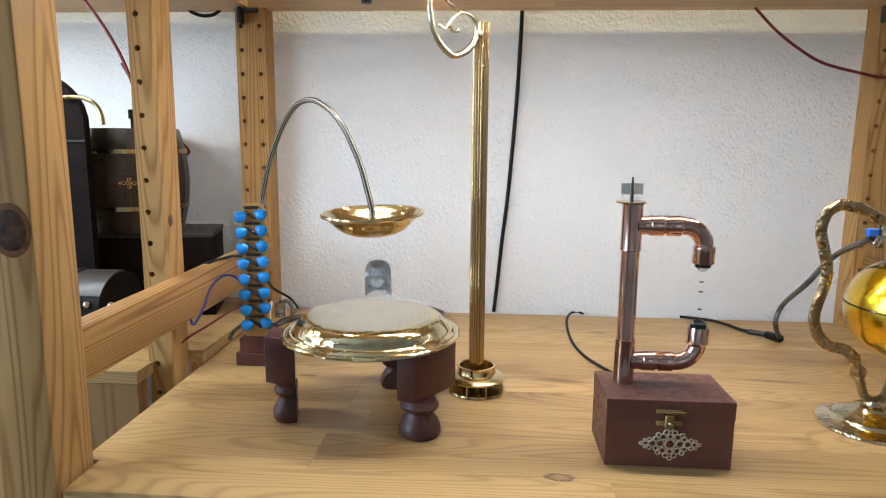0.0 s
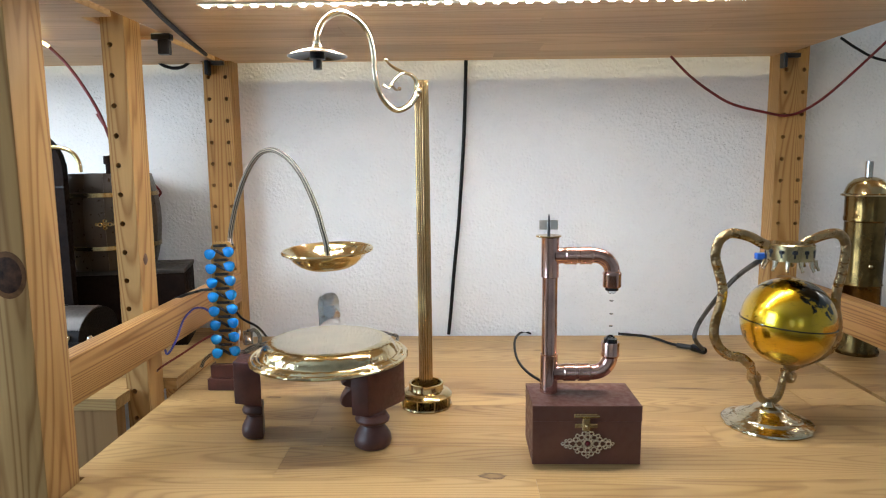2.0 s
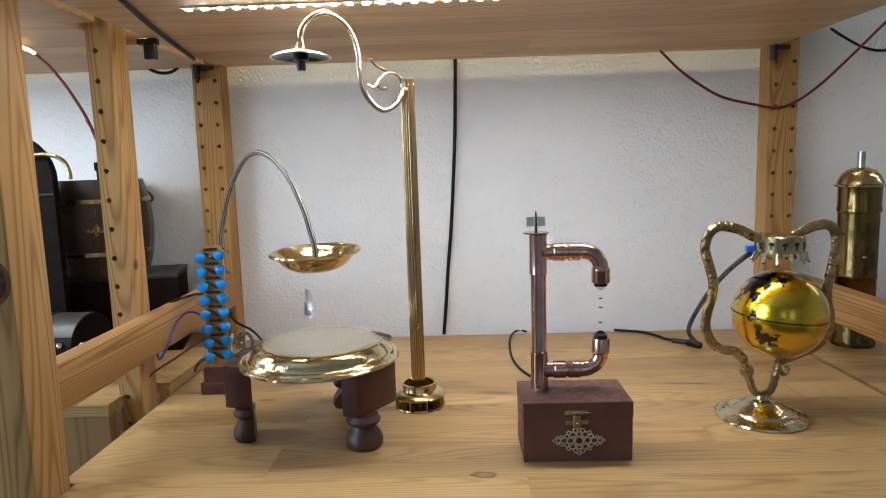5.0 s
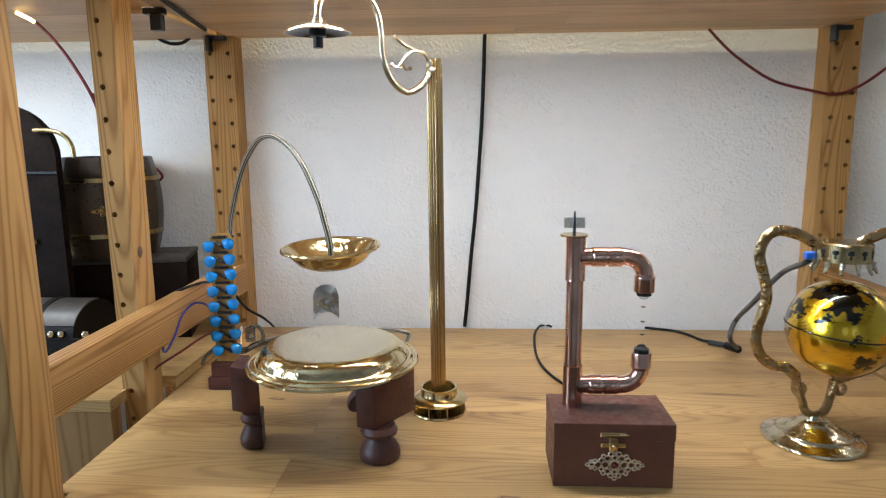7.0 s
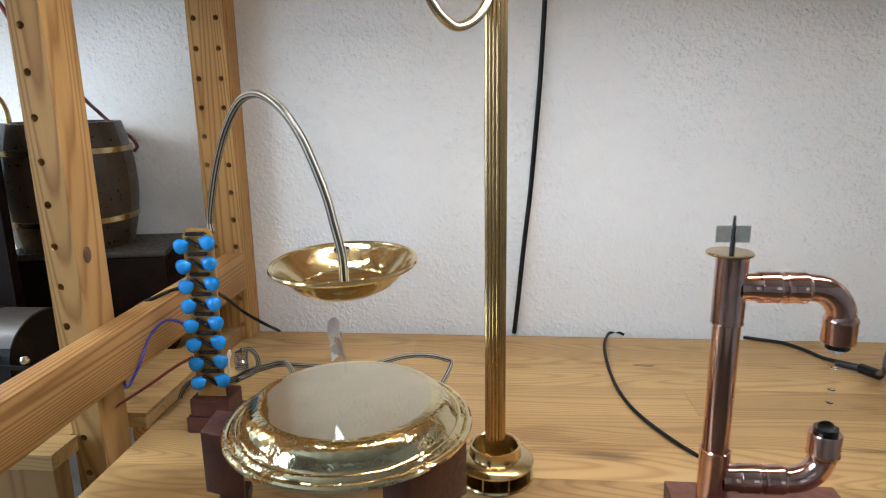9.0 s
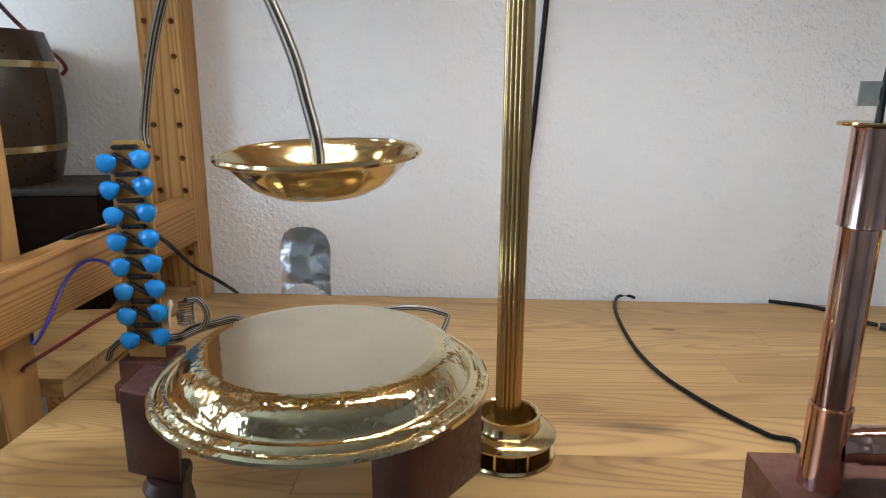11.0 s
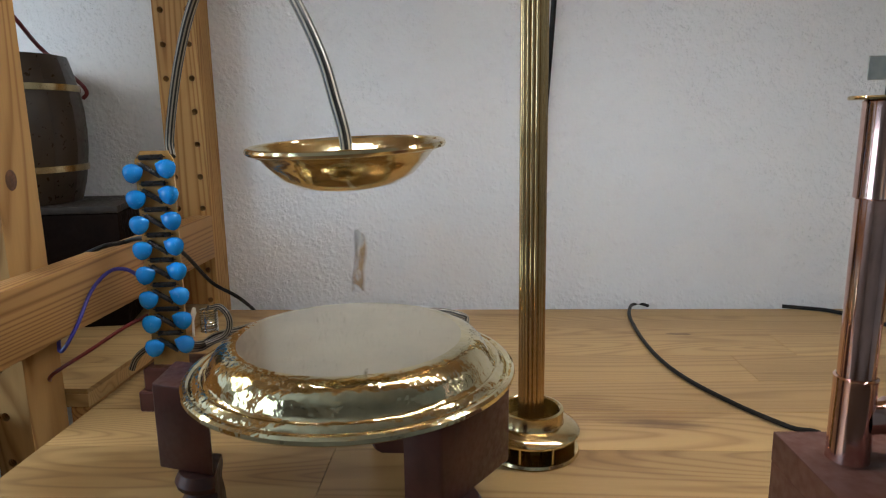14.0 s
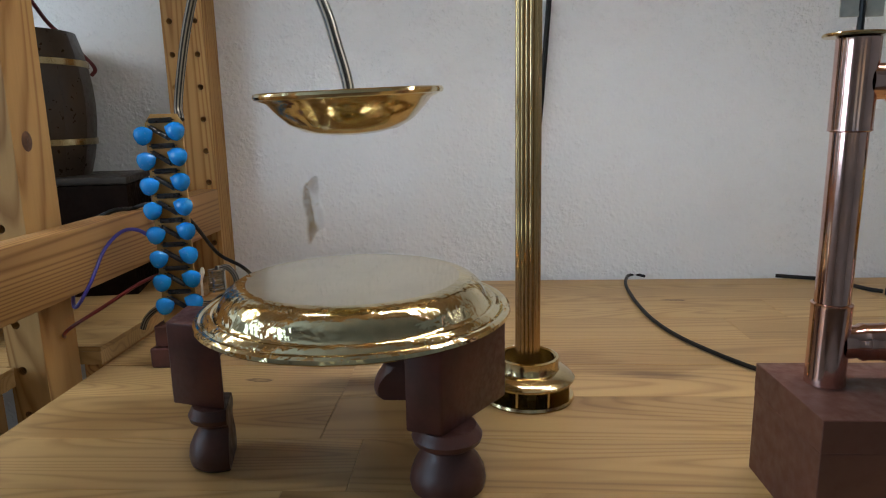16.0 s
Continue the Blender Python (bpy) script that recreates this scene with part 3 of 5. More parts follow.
part("board", box(B(), 0.5445, 0.5665, 0.4875, 0.9665, 1.060, 1.1055, 0.0012, 2), RAIL, rail_r)


# ---- LED strip overhead ----
strip = thing("led_strip", (0.105, 0.605, 1.4515), "lit white LED strip stuck under the upper board", "LED strip")
part("tape", box(B(), -0.232, 0.446, 0.600, 0.610, 1.4508, 1.4523), CREAM, strip)
led_mesh = small(box(B(), -0.0032, 0.0032, -0.0028, 0.0028, -0.0018, 0.0, 0.0006), "led")
for i in range(41):
    repeat("led", led_mesh, LED, strip, (-0.224 + 0.0165 * i, 0.605, 1.4508))
solo("warm_led_end", tube(B(), [(-0.5009, 0.75, 1.45), (-0.4887, 0.75, 1.4443), (-0.4806, 0.75, 1.4394)], 0.0022, 8), LED_WARM, [(-0.4887, 0.75, 1.4443)][0], "glowing warm end of an LED strip", "LED strip")

# ---- cables ----
def cable(name, pts, r, m, label, seg=8, steps=7, category="cable"):
    return solo(name, tube(B(), pts, r, seg, steps), m, tuple(pts[0]), label, category)


cable("wall_cable", [(0.0461, 0.9985, 1.4575), (0.0443, 0.9985, 1.3957), (0.0414, 0.9985, 1.3228), (0.0366, 0.9985, 1.2487), (0.0318, 0.9985, 1.1827), (0.025, 0.9985, 1.1157), (0.0191, 0.9985, 1.0476), (0.0145, 0.9985, 1.0012)], 0.0029, CABLE, "black power cable hanging down the white wall", 10)
cable("red_black_cable", [(0.3606, 0.96, 1.4497), (0.3896, 0.96, 1.4209), (0.4212, 0.96, 1.3971), (0.4573, 0.96, 1.3765), (0.5065, 0.96, 1.3636), (0.5422, 0.96, 1.3578), (0.5726, 0.96, 1.3678), (0.6066, 0.96, 1.3915), (0.6523, 0.96, 1.4338), (0.6933, 0.96, 1.474), (0.7338, 0.96, 1.5129)], 0.0021, RED_CABLE, "thin dark red twin cable drooping before the post")
cable("black_cable_end", [(0.6312, 0.985, 1.478), (0.6562, 0.985, 1.4619), (0.684, 0.985, 1.4475), (0.7112, 0.985, 1.4418), (0.7286, 0.985, 1.4485), (0.7496, 0.985, 1.4665)], 0.0021, CABLE, "thin black cable hanging at the wall")
cable("red_lead", [(-0.4994, 0.78, 1.4449), (-0.4812, 0.78, 1.4267), (-0.4647, 0.78, 1.4049), (-0.4485, 0.78, 1.3779), (-0.4377, 0.78, 1.3559), (-0.4299, 0.78, 1.3337), (-0.4241, 0.78, 1.3137)], 0.0021, RED_CABLE, "dark red twin lead hanging from the lit strip")
cable("cable_loop", [(-0.4502, 0.985, 1.4573), (-0.4416, 0.985, 1.4501), (-0.4264, 0.985, 1.4454), (-0.4099, 0.985, 1.4469), (-0.3974, 0.985, 1.4547)], 0.0026, CABLE, "small loop of black cable under the board")
cable("edge_cable", [(-0.2596, 0.5222, 1.4485), (-0.269, 0.5666, 1.4485), (-0.2876, 0.6473, 1.4485), (-0.3082, 0.7516, 1.4485), (-0.3319, 0.8818, 1.4485)], 0.0028, CABLE, "black cable run along the board's underside")
clipb = thing("cable_clip", [(-0.3316, 0.7351, 1.4485)][0], "black cable clip under the board", "clip")
bm = B()
(cx, cy, cz), = [(-0.3355, 0.7492, 1.4485)]
box(bm, cx - 0.012, cx + 0.012, cy - 0.006, cy + 0.006, cz - 0.004, cz + 0.0035, 0.001)
box(bm, cx - 0.004, cx + 0.010, cy - 0.006, cy + 0.004, cz - 0.022, cz - 0.004, 0.001)
part("holder", bm, BLACK, clipb)
for xx, yy, s in ((-0.3445, 0.9615, 1), (0.548, 0.9615, 1)):
    bm = box(B(), xx - 0.010, xx + 0.010, 0.957, 0.9665, 1.4455, 1.452, 0.001)
    box(bm, xx - 0.018, xx - 0.012, 0.952, 0.9665, 1.430, 1.452, 0.001)
    solo("shelf_pin", bm, BLACK, (xx, 0.96, 1.44), "black metal pin under the upper board", "shelf pin")
cable("box_cable", [(0.1533, 0.9964, 1.0025), (0.1471, 1.0043, 1.0025), (0.136, 1.0, 1.0025), (0.1261, 0.9709, 1.0025), (0.1208, 0.9356, 1.0025), (0.1177, 0.8815, 1.0025), (0.1193, 0.8295, 1.0025), (0.1287, 0.7825, 1.0025), (0.1497, 0.7338, 1.0025), (0.1704, 0.7004, 1.0025), (0.1838, 0.6829, 1.0025)] + [(0.1215, 0.5900, 1.004), (0.123, 0.5822, 1.006)], 0.0018, CABLE, "thin black cable lying in a bow on the shelf")
cable("plug_cable", [(0.300, 0.994, 1.0025)] + [(0.3203, 0.9863, 1.0025), (0.3399, 0.9779, 1.0025), (0.3552, 0.959, 1.0025), (0.3662, 0.934, 1.0025), (0.3764, 0.9234, 1.0025)], 0.0022, CABLE, "thin black cable lying along the shelf")
plug = thing("plug_coupling", [(0.3877, 0.9039, 1.005)][0], "black plug coupling on the shelf behind the globe", "plug")
(ax, ay, az), (bx, by, bz), (cx, cy, cz) = [(0.3706, 0.9109, 1.006), (0.3897, 0.897, 1.006), (0.3997, 0.8807, 1.006)]
bm = B()
rod(bm, (ax, ay, az), (bx, by, bz), 0.0040, 14)
part("socket", bm, BLACK, plug)
bm = B()
rod(bm, (bx, by, bz), (cx, cy, cz), 0.0056, 14)
ball(bm, (cx, cy, cz), 0.0058)
part("collar", bm, BLACK_GLOSS, plug)
cable("globe_cable", [(cx, cy, cz + 0.001)] + [(0.3572, 0.8, 1.0449), (0.3576, 0.8, 1.0586), (0.3649, 0.8, 1.0746)] + [(0.3491, 0.72, 1.1153), (0.3647, 0.72, 1.1354), (0.3803, 0.72, 1.151)] + [(0.3609, 0.64, 1.1757), (0.3689, 0.64, 1.1801)], 0.0030, plain("grey_cable", (0.045, 0.042, 0.04), 0.45), "dark grey cable rising to the globe stand")
cable("blue_lead", [(-0.345, 0.72, 1.0660), (-0.332, 0.700, 1.056), (-0.3225, 0.706, 1.072), (-0.3195, 0.724, 1.0935)] + [(-0.3097, 0.733, 1.1057), (-0.2971, 0.733, 1.107), (-0.2865, 0.733, 1.1009)], 0.0014, BLUE_WIRE, "thin blue lead looping over the rail")
cable("red_thin_lead", [(-0.365, 0.735, 1.0175), (-0.345, 0.706, 1.036), (-0.318, 0.712, 1.053), (-0.298, 0.725, 1.066), (-0.284, 0.7325, 1.0725)], 0.0014, RED_CABLE, "thin red lead running to the circuit board")
cable("black_lead", [(-0.362, 0.735, 1.060), (-0.357, 0.738, 1.095)] + [(-0.352, 0.7475, 1.1048), (-0.352, 0.7676, 1.1094)] + [(-0.335, 0.7718, 1.1169), (-0.335, 0.7996, 1.1148)] + [(-0.3209, 0.8, 1.1181), (-0.2991, 0.8, 1.1168)] + [(-0.3081, 0.86, 1.0896)] + [(-0.3164, 0.93, 1.0477), (-0.291, 0.93, 1.0327)] + [(-0.2964, 0.99, 1.0017)] + [(-0.297, 0.9975, 0.995)], 0.0019, CABLE, "black twin lead passing behind the circuit board")


# ---- brass tray on three mahogany legs ----
TX, TY = -0.109, 0.6045
stool = thing("tray_stand", (TX, TY, 1.0), "upturned beaten brass tray on dark red half-turned wooden legs", "stand")
rim = [(0.0005, 1.0825), (0.080, 1.0815), (0.0842, 1.0812), (0.0858, 1.0824), (0.0855, 1.0842), (0.0842, 1.0854), (0.0828, 1.0855), (0.0816, 1.0846), (0.0804, 1.0850), (0.0794, 1.0864), (0.0780, 1.0876), (0.0766, 1.0876),
       (0.0756, 1.0868), (0.0746, 1.0872), (0.0734, 1.0888), (0.0720, 1.0922), (0.0700, 1.0956), (0.0672, 1.0983), (0.0640, 1.1000), (0.0610, 1.1007), (0.0580, 1.1009)]
tray = part("tray", lathe(B(), rim, TX, TY, 96), TRAY, stool, "beaten brass tray rim")
part("tray_top", lathe(B(), [(0.0, 1.1010), (0.030, 1.1010), (0.0580, 1.1009), (0.0580, 1.0990)], TX, TY, 96), MIRROR, tray, "smooth polished brass middle")
FOOT = [(0.0, 1.0), (0.0165, 1.0), (0.0188, 1.0020), (0.0196, 1.0060), (0.0186, 1.0115), (0.0160, 1.0165), (0.0132, 1.0205), (0.0122, 1.0232), (0.0135, 1.0250), (0.0172, 1.0268), (0.0180, 1.0295), (0.0165, 1.0320), (0.0150, 1.0345), (0.0, 1.0345)]


def half_leg(corners, centre, out, grow=1.0, top=1.0824, back=-0.002):
    """A sawn leg: slab over a turned foot, cut flat on its inner side."""
    leg = B()
    lo = [leg.verts.new((x, y, 1.0345)) for x, y in corners]
    hi = [leg.verts.new((x, y, top)) for x, y in corners]
    leg.faces.new(lo)
    leg.faces.new(hi)
    for i in range(4):
        j = (i + 1) % 4
        leg.faces.new((lo[i], lo[j], hi[j], hi[i]))
    bmesh.ops.bevel(leg, geom=list(leg.edges), offset=0.0014, segments=2, affect="EDGES", profile=0.5)
    slab = part("leg", leg, RED_WOOD, stool, base=(*centre, 1.0))
    foot = lathe(B(), [(r * grow, z) for r, z in FOOT], *centre, 40)
    n = Vector((*out, 0)).normalized()
    cut = bmesh.ops.bisect_plane(foot, geom=foot.verts[:] + foot.edges[:] + foot.faces[:], plane_co=Vector((*centre, 1)) + back * n, plane_no=-n, clear_outer=True)
    bmesh.ops.holes_fill(foot, edges=[e for e in foot.edges if e.is_boundary], sides=0)
    part("turned_foot", foot, FOOT_WOOD, slab)


FOOT_WOOD = plain("mahogany_foot", (0.060, 0.020, 0.015), 0.45, 0.0, 30.0, 0.45, 0.4)
half_leg([(-0.0775, 0.5526), (-0.0592, 0.5470), (-0.0260, 0.5956), (-0.0443, 0.6012)], (-0.0575, 0.5615), (0.826, -0.565), 1.0, 1.0812, -0.014)
half_leg([(-0.2090, 0.5850), (-0.1765, 0.5760), (-0.1930, 0.6140), (-0.2110, 0.6180)], (-0.1850, 0.5870), (-0.97, -0.23), 0.88, 1.0812, -0.006)
half_leg([(-0.1120, 0.6660), (-0.0740, 0.6660), (-0.0740, 0.6890), (-0.1120, 0.6890)], (-0.0930, 0.6775), (0.0, 1.0), 1.0, 1.0812, -0.012)

# ---- voltage board with wire arm and bowl ----
hv = thing("voltage_multiplier", (-0.271, 0.74, 1.0), "circuit board with blue capacitors, bent cable arm and brass bowl", "apparatus")
bm = box(B(), -0.2930, -0.2480, 0.7230, 0.7620, 1.0, 1.0160, 0.0012)
box(bm, -0.2890, -0.2520, 0.7250, 0.7580, 1.0160, 1.0335, 0.0012)
part("base", bm, RED_WOOD, hv, "small dark red wooden foot")
bm = B()
outline = [(-0.2843, 1.0330), (-0.2578, 1.0330), (-0.2553, 1.186), (-0.2590, 1.1925), (-0.2785, 1.1925), (-0.2832, 1.186)]
f = [bm.verts.new((x, 0.7340, z)) for x, z in outline]
g = [bm.verts.new((x, 0.7358, z)) for x, z in outline]
bm.faces.new(f)
bm.faces.new(g)
for i in range(6):
    bm.faces.new((f[i], f[(i + 1) % 6], g[(i + 1) % 6], g[i]))
board = part("circuit_board", bm, BOARD, hv, "tan phenolic strip board", base=(-0.271, 0.7349, 1.0330))
cap = lathe(B(), [(0.0008, -0.0085), (0.0020, -0.0074), (0.0044, -0.0056), (0.0062, -0.0028), (0.0069, 0.0004), (0.0065, 0.0030), (0.0047, 0.0050), (0.0022, 0.0059), (0.0, 0.0061)], seg=18)
cap.transform(Matrix.Diagonal((1, 0.68, 1, 1)))
cap.transform(Matrix.Rotation(radians(-112), 4, "Y"))
cap_mesh = small(cap, "capacitor")
dio = B()
rod(dio, (-0.0082, 0, 0), (0.0082, 0, 0), 0.0019, 10)
rod(dio, (-0.0105, 0, 0), (0.0105, 0, 0), 0.0004, 6)
diode_mesh = small(dio, "diode")
for i in range(8):
    z = 1.1775 - 0.01845 * i
    s = i / 7
    repeat("capacitor", cap_mesh, CAP_BLUE, board, (-0.2838 + 0.0030 * s, 0.7300, z - 0.0005), (0, 0, 0))
    repeat("capacitor", cap_mesh, CAP_BLUE, board, (-0.2590 + 0.0020 * s, 0.7305, z + 0.0025), (0, 0, 180))
    repeat("diode", diode_mesh, DIODE, board, (-0.2705 + 0.0014 * s, 0.7322, z + 0.0105), (0, -2, 0))
    repeat("diode", diode_mesh, DIODE, board, (-0.2715 + 0.0014 * s, 0.7318, z + 0.0015), (0, 31, 0))
arm_pts = [(-0.2578, 0.7372, 1.188)] + [(-0.2604, 0.7421, 1.1981), (-0.2526, 0.7348, 1.2227), (-0.2403, 0.7232, 1.2517), (-0.2234, 0.7073, 1.2797), (-0.204, 0.6891, 1.2996), (-0.1874, 0.6735, 1.3057), (-0.1712, 0.6583, 1.3038), (-0.1536, 0.6417, 1.2939), (-0.138, 0.627, 1.2776), (-0.1263, 0.616, 1.2582), (-0.1172, 0.6075, 1.2391), (-0.1119, 0.6025, 1.2225)]
part("cable_arm", tube(B(), arm_pts + [(-0.1062, 0.5968, 1.203), (-0.1056, 0.5968, 1.1855)], 0.0031, 16, 6, 1.0, True), STRIPED, hv, "bent striped cable holding the bowl")
bowl_profile = [(0.0, 1.1785), (0.014, 1.1788), (0.024, 1.1808), (0.032, 1.1850), (0.0385, 1.1915), (0.0420, 1.1955), (0.0462, 1.1972), (0.0475, 1.1985), (0.0468, 1.1997), (0.0445, 1.1997),
                (0.0412, 1.1972), (0.0378, 1.1932), (0.0312, 1.1868), (0.0235, 1.1826), (0.0135, 1.1806), (0.0, 1.1803)]
bm = lathe(B(), bowl_profile, 0, 0, 72)
bm.transform(Matrix.Translation((-0.1056, 0.5968, 1.1985)) @ Matrix.Rotation(radians(-1.6), 4, "Y") @ Matrix.Rotation(radians(2.5), 4, "X") @ Matrix.Translation((0, 0, -1.1985)))
bowl = part("bowl", bm, BOWL, hv, "shallow polished brass bowl")
bm = B()
ring(bm, (0, 0, 0), 0.0465, 0.0018, (0, 0, 1), 72, 8)
ring(bm, (0, 0, -0.0012), 0.0432, 0.0008, (0, 0, 1), 72, 6)
bm.transform(Matrix.Translation((-0.1056, 0.5968, 1.1990)) @ Matrix.Rotation(radians(-1.6), 4, "Y") @ Matrix.Rotation(radians(2.5), 4, "X"))
part("rolled_rim", bm, BOWL, bowl)
bm = B()
for rad, z in ((0.0105, -0.0180), (0.0185, -0.0172), (0.0285, -0.0128)):
    ring(bm, (0, 0, z), rad, 0.0007, (0, 0, 1), 56, 6)
bm.transform(Matrix.Translation((-0.1056, 0.5968, 1.1985)) @ Matrix.Rotation(radians(-1.6), 4, "Y") @ Matrix.Rotation(radians(2.5), 4, "X"))
part("turned_ring", bm, BOWL, bowl)

# resistor coil on the board, and stiff striped leads to the tray
bm = B()
turns = [(-0.2462 + 0.0060 * math.cos(i * math.pi / 6), 0.7500 + 0.0060 * math.sin(i * math.pi / 6), 1.0540 + 0.0018 * i / 12) for i in range(121)]
tube(bm, turns, [0.0008] * 121, 6, 2)
coil = part("coil", bm, STEEL, hv, "small wound coil of bare wire")
part("tie", tube(B(), [(-0.2570, 0.7450, 1.052), (-0.2565, 0.7450, 1.064), (-0.2555, 0.7450, 1.0705), (-0.2550, 0.7450, 1.0745)], [0.0010, 0.0010, 0.0022, 0.0012], 8), CREAM, coil, "white plastic tie")


def striped_lead(pts, label):
    return part("striped_lead", tube(B(), pts, 0.0024, 10, 7, 1.0, True), STRIPED, hv, label)


striped_lead([(-0.2600, 0.7370, 1.0440)] + [(-0.2568, 0.755, 1.0387), (-0.2454, 0.755, 1.0447)] + [(-0.2357, 0.77, 1.0453), (-0.2152, 0.77, 1.0507)] + [(-0.1929, 0.77, 1.0499), (-0.1573, 0.77, 1.0494)] + [(-0.1201, 0.76, 1.0582), (-0.0941, 0.76, 1.0656), (-0.0748, 0.76, 1.0676), (-0.0577, 0.76, 1.0651), (-0.0496, 0.76, 1.0579)] + [(-0.066, 0.710, 1.046), (-0.085, 0.670, 1.070), (-0.10, 0.64, 1.0805)], "striped lead looping behind the tray")
striped_lead([(-0.2600, 0.7372, 1.0480)] + [(-0.2543, 0.755, 1.0433), (-0.2442, 0.755, 1.0493)] + [(-0.2312, 0.765, 1.0506), (-0.2088, 0.765, 1.0545)] + [(-0.175, 0.700, 1.060), (-0.150, 0.660, 1.0805)], "striped lead running to the tray")
striped_lead([(-0.2462, 0.7500, 1.0725)] + [(-0.2442, 0.752, 1.0721), (-0.2377, 0.752, 1.073), (-0.2322, 0.752, 1.0664), (-0.2315, 0.752, 1.0574), (-0.2369, 0.752, 1.0497)] + [(-0.2480, 0.7440, 1.046)], "striped lead bent over the coil")
striped_lead([(-0.2840, 0.7350, 1.0460)] + [(-0.2919, 0.748, 1.0429), (-0.2999, 0.748, 1.0383), (-0.3058, 0.748, 1.0323), (-0.3097, 0.748, 1.024)], "striped lead curling down beside the board")

# ---- brass lamp post with scrolled bracket ----
LX, LY = -0.0075, 0.6740
lamp = thing("lamp_post", (LX, LY, 1.0), "tall fluted brass lamp post with scrolled bracket and unlit dish shade", "lamp")
bm = lathe(B(), [(0.0, 1.0), (0.0305, 1.0), (0.0312, 1.0012), (0.0305, 1.0030), (0.0, 1.0030)], LX, LY, 56)
part("base_disc", bm, BRASS, lamp)
vane = small(box(B(), 0.016, 0.0295, -0.0007, 0.0007, 0.0, 0.0105), "vane")
for i in range(9):
    repeat("vane", vane, BRASS, lamp, (LX, LY, 1.0030), (0, 0, i * 40 + 12))
part("hub", lathe(B(), [(0.016, 1.003), (0.016, 1.0135)], LX, LY, 40), OLD_BRASS, lamp)
bm = lathe(B(), [(0.012, 1.0135), (0.0308, 1.0135), (0.0312, 1.0150), (0.0290, 1.0175), (0.0245, 1.0196), (0.0212, 1.0202), (0.0205, 1.0215), (0.0205, 1.0285), (0.0188, 1.0290), (0.0178, 1.0280), (0.0178, 1.0180), (0.0100, 1.0172)], LX, LY, 56)
part("cup", bm, BRASS, lamp, "stepped brass cup")
bm = B()
N = 160
rings = []
for z in np.linspace(1.0165, 1.3820, 12):
    rings.append([bm.verts.new((LX - 0.0012 * (z - 1.0165) / 0.3655 + (0.0072 + 0.0011 * abs(math.sin(8 * a))) * math.cos(a), LY + (0.0072 + 0.0011 * abs(math.sin(8 * a))) * math.sin(a), z))
                  for a in (2 * math.pi * i / N for i in range(N))])
for a, b in zip(rings, rings[1:]):
    for i in range(N):
        bm.faces.new((a[i], a[(i + 1) % N], b[(i + 1) % N], b[i]))
bm.faces.new(rings[-1])
part("fluted_pole", bm, hammered("pole_brass", (0.56, 0.385, 0.19), 0.22, 60.0, 0.05, 0.0012, 0.92), lamp, "fluted tarnished brass pole")
bm = tube(B(), [(-0.1072, 0.5871, 1.4102), (-0.1058, 0.5882, 1.4208), (-0.1016, 0.5918, 1.4302), (-0.0946, 0.5978, 1.4381), (-0.0856, 0.6055, 1.4424), (-0.0761, 0.6136, 1.4406), (-0.067, 0.6213, 1.4341), (-0.06, 0.6273, 1.4224), (-0.0567, 0.6301, 1.4065), (-0.0561, 0.6306, 1.3888), (-0.0538, 0.6325, 1.3724), (-0.0471, 0.6383, 1.3572), (-0.0355, 0.6481, 1.3475), (-0.0238, 0.6581, 1.3519), (-0.0158, 0.6649, 1.3618), (-0.0126, 0.6677, 1.3721), (-0.0142, 0.6663, 1.3813), (-0.0206, 0.6608, 1.3875), (-0.0288, 0.6539, 1.3874), (-0.0353, 0.6484, 1.3813), (-0.0388, 0.6454, 1.3755)], [0.0030] * 2 + [0.0030] * 10 + [0.0034] * 4 + [0.0030, 0.0024, 0.0020, 0.0018, 0.0017, 0.0016], 12, 6)
for c, r in (([(-0.0115, 0.6686, 1.3697)], 0.0052), ([(-0.0473, 0.6381, 1.3729)], 0.0020), ([(-0.0314, 0.6516, 1.3706)], 0.0022), ([(-0.0448, 0.6402, 1.4008)], 0.0022), ([(-0.0394, 0.6448, 1.3736)], 0.0026)):
    ball(bm, c[0], r, 14)
tube(bm, [(-0.0206, 0.6608, 1.3875), (-0.031, 0.652, 1.3902), (-0.0382, 0.6458, 1.3937), (-0.0427, 0.642, 1.3974), (-0.0448, 0.6402, 1.4008)], [0.0020, 0.0018, 0.0014, 0.0012], 8)
tube(bm, [(-0.0388, 0.6454, 1.3761), (-0.0417, 0.6428, 1.3716), (-0.0445, 0.6405, 1.3714), (-0.0473, 0.6381, 1.3729)], [0.0016, 0.0014, 0.0012], 8)
tube(bm, [(-0.0388, 0.6454, 1.3761), (-0.0377, 0.6463, 1.3719), (-0.0344, 0.6491, 1.3691), (-0.0314, 0.6516, 1.3706)], [0.0016, 0.0014, 0.0012], 8)
bracket = part("bracket", bm, PALE_BRASS, lamp, "pale brass scrolled bracket")
(SX, SY, SZ), = [(-0.1075, 0.5868, 1.4002)]
shade = part("shade", lathe(B(), [(0.0032, SZ + 0.0106), (0.0050, SZ + 0.0101), (0.0050, SZ + 0.0079), (0.0036, SZ + 0.0072), (0.0054, SZ + 0.0047), (0.0144, SZ + 0.0027), (0.0234, SZ - 0.0005), (0.0293, SZ - 0.0034), (0.0299, SZ - 0.0043), (0.0290, SZ - 0.0043)], SX, SY, 56), PALE_BRASS, lamp, "shallow brass dish shade", base=(SX, SY, SZ))
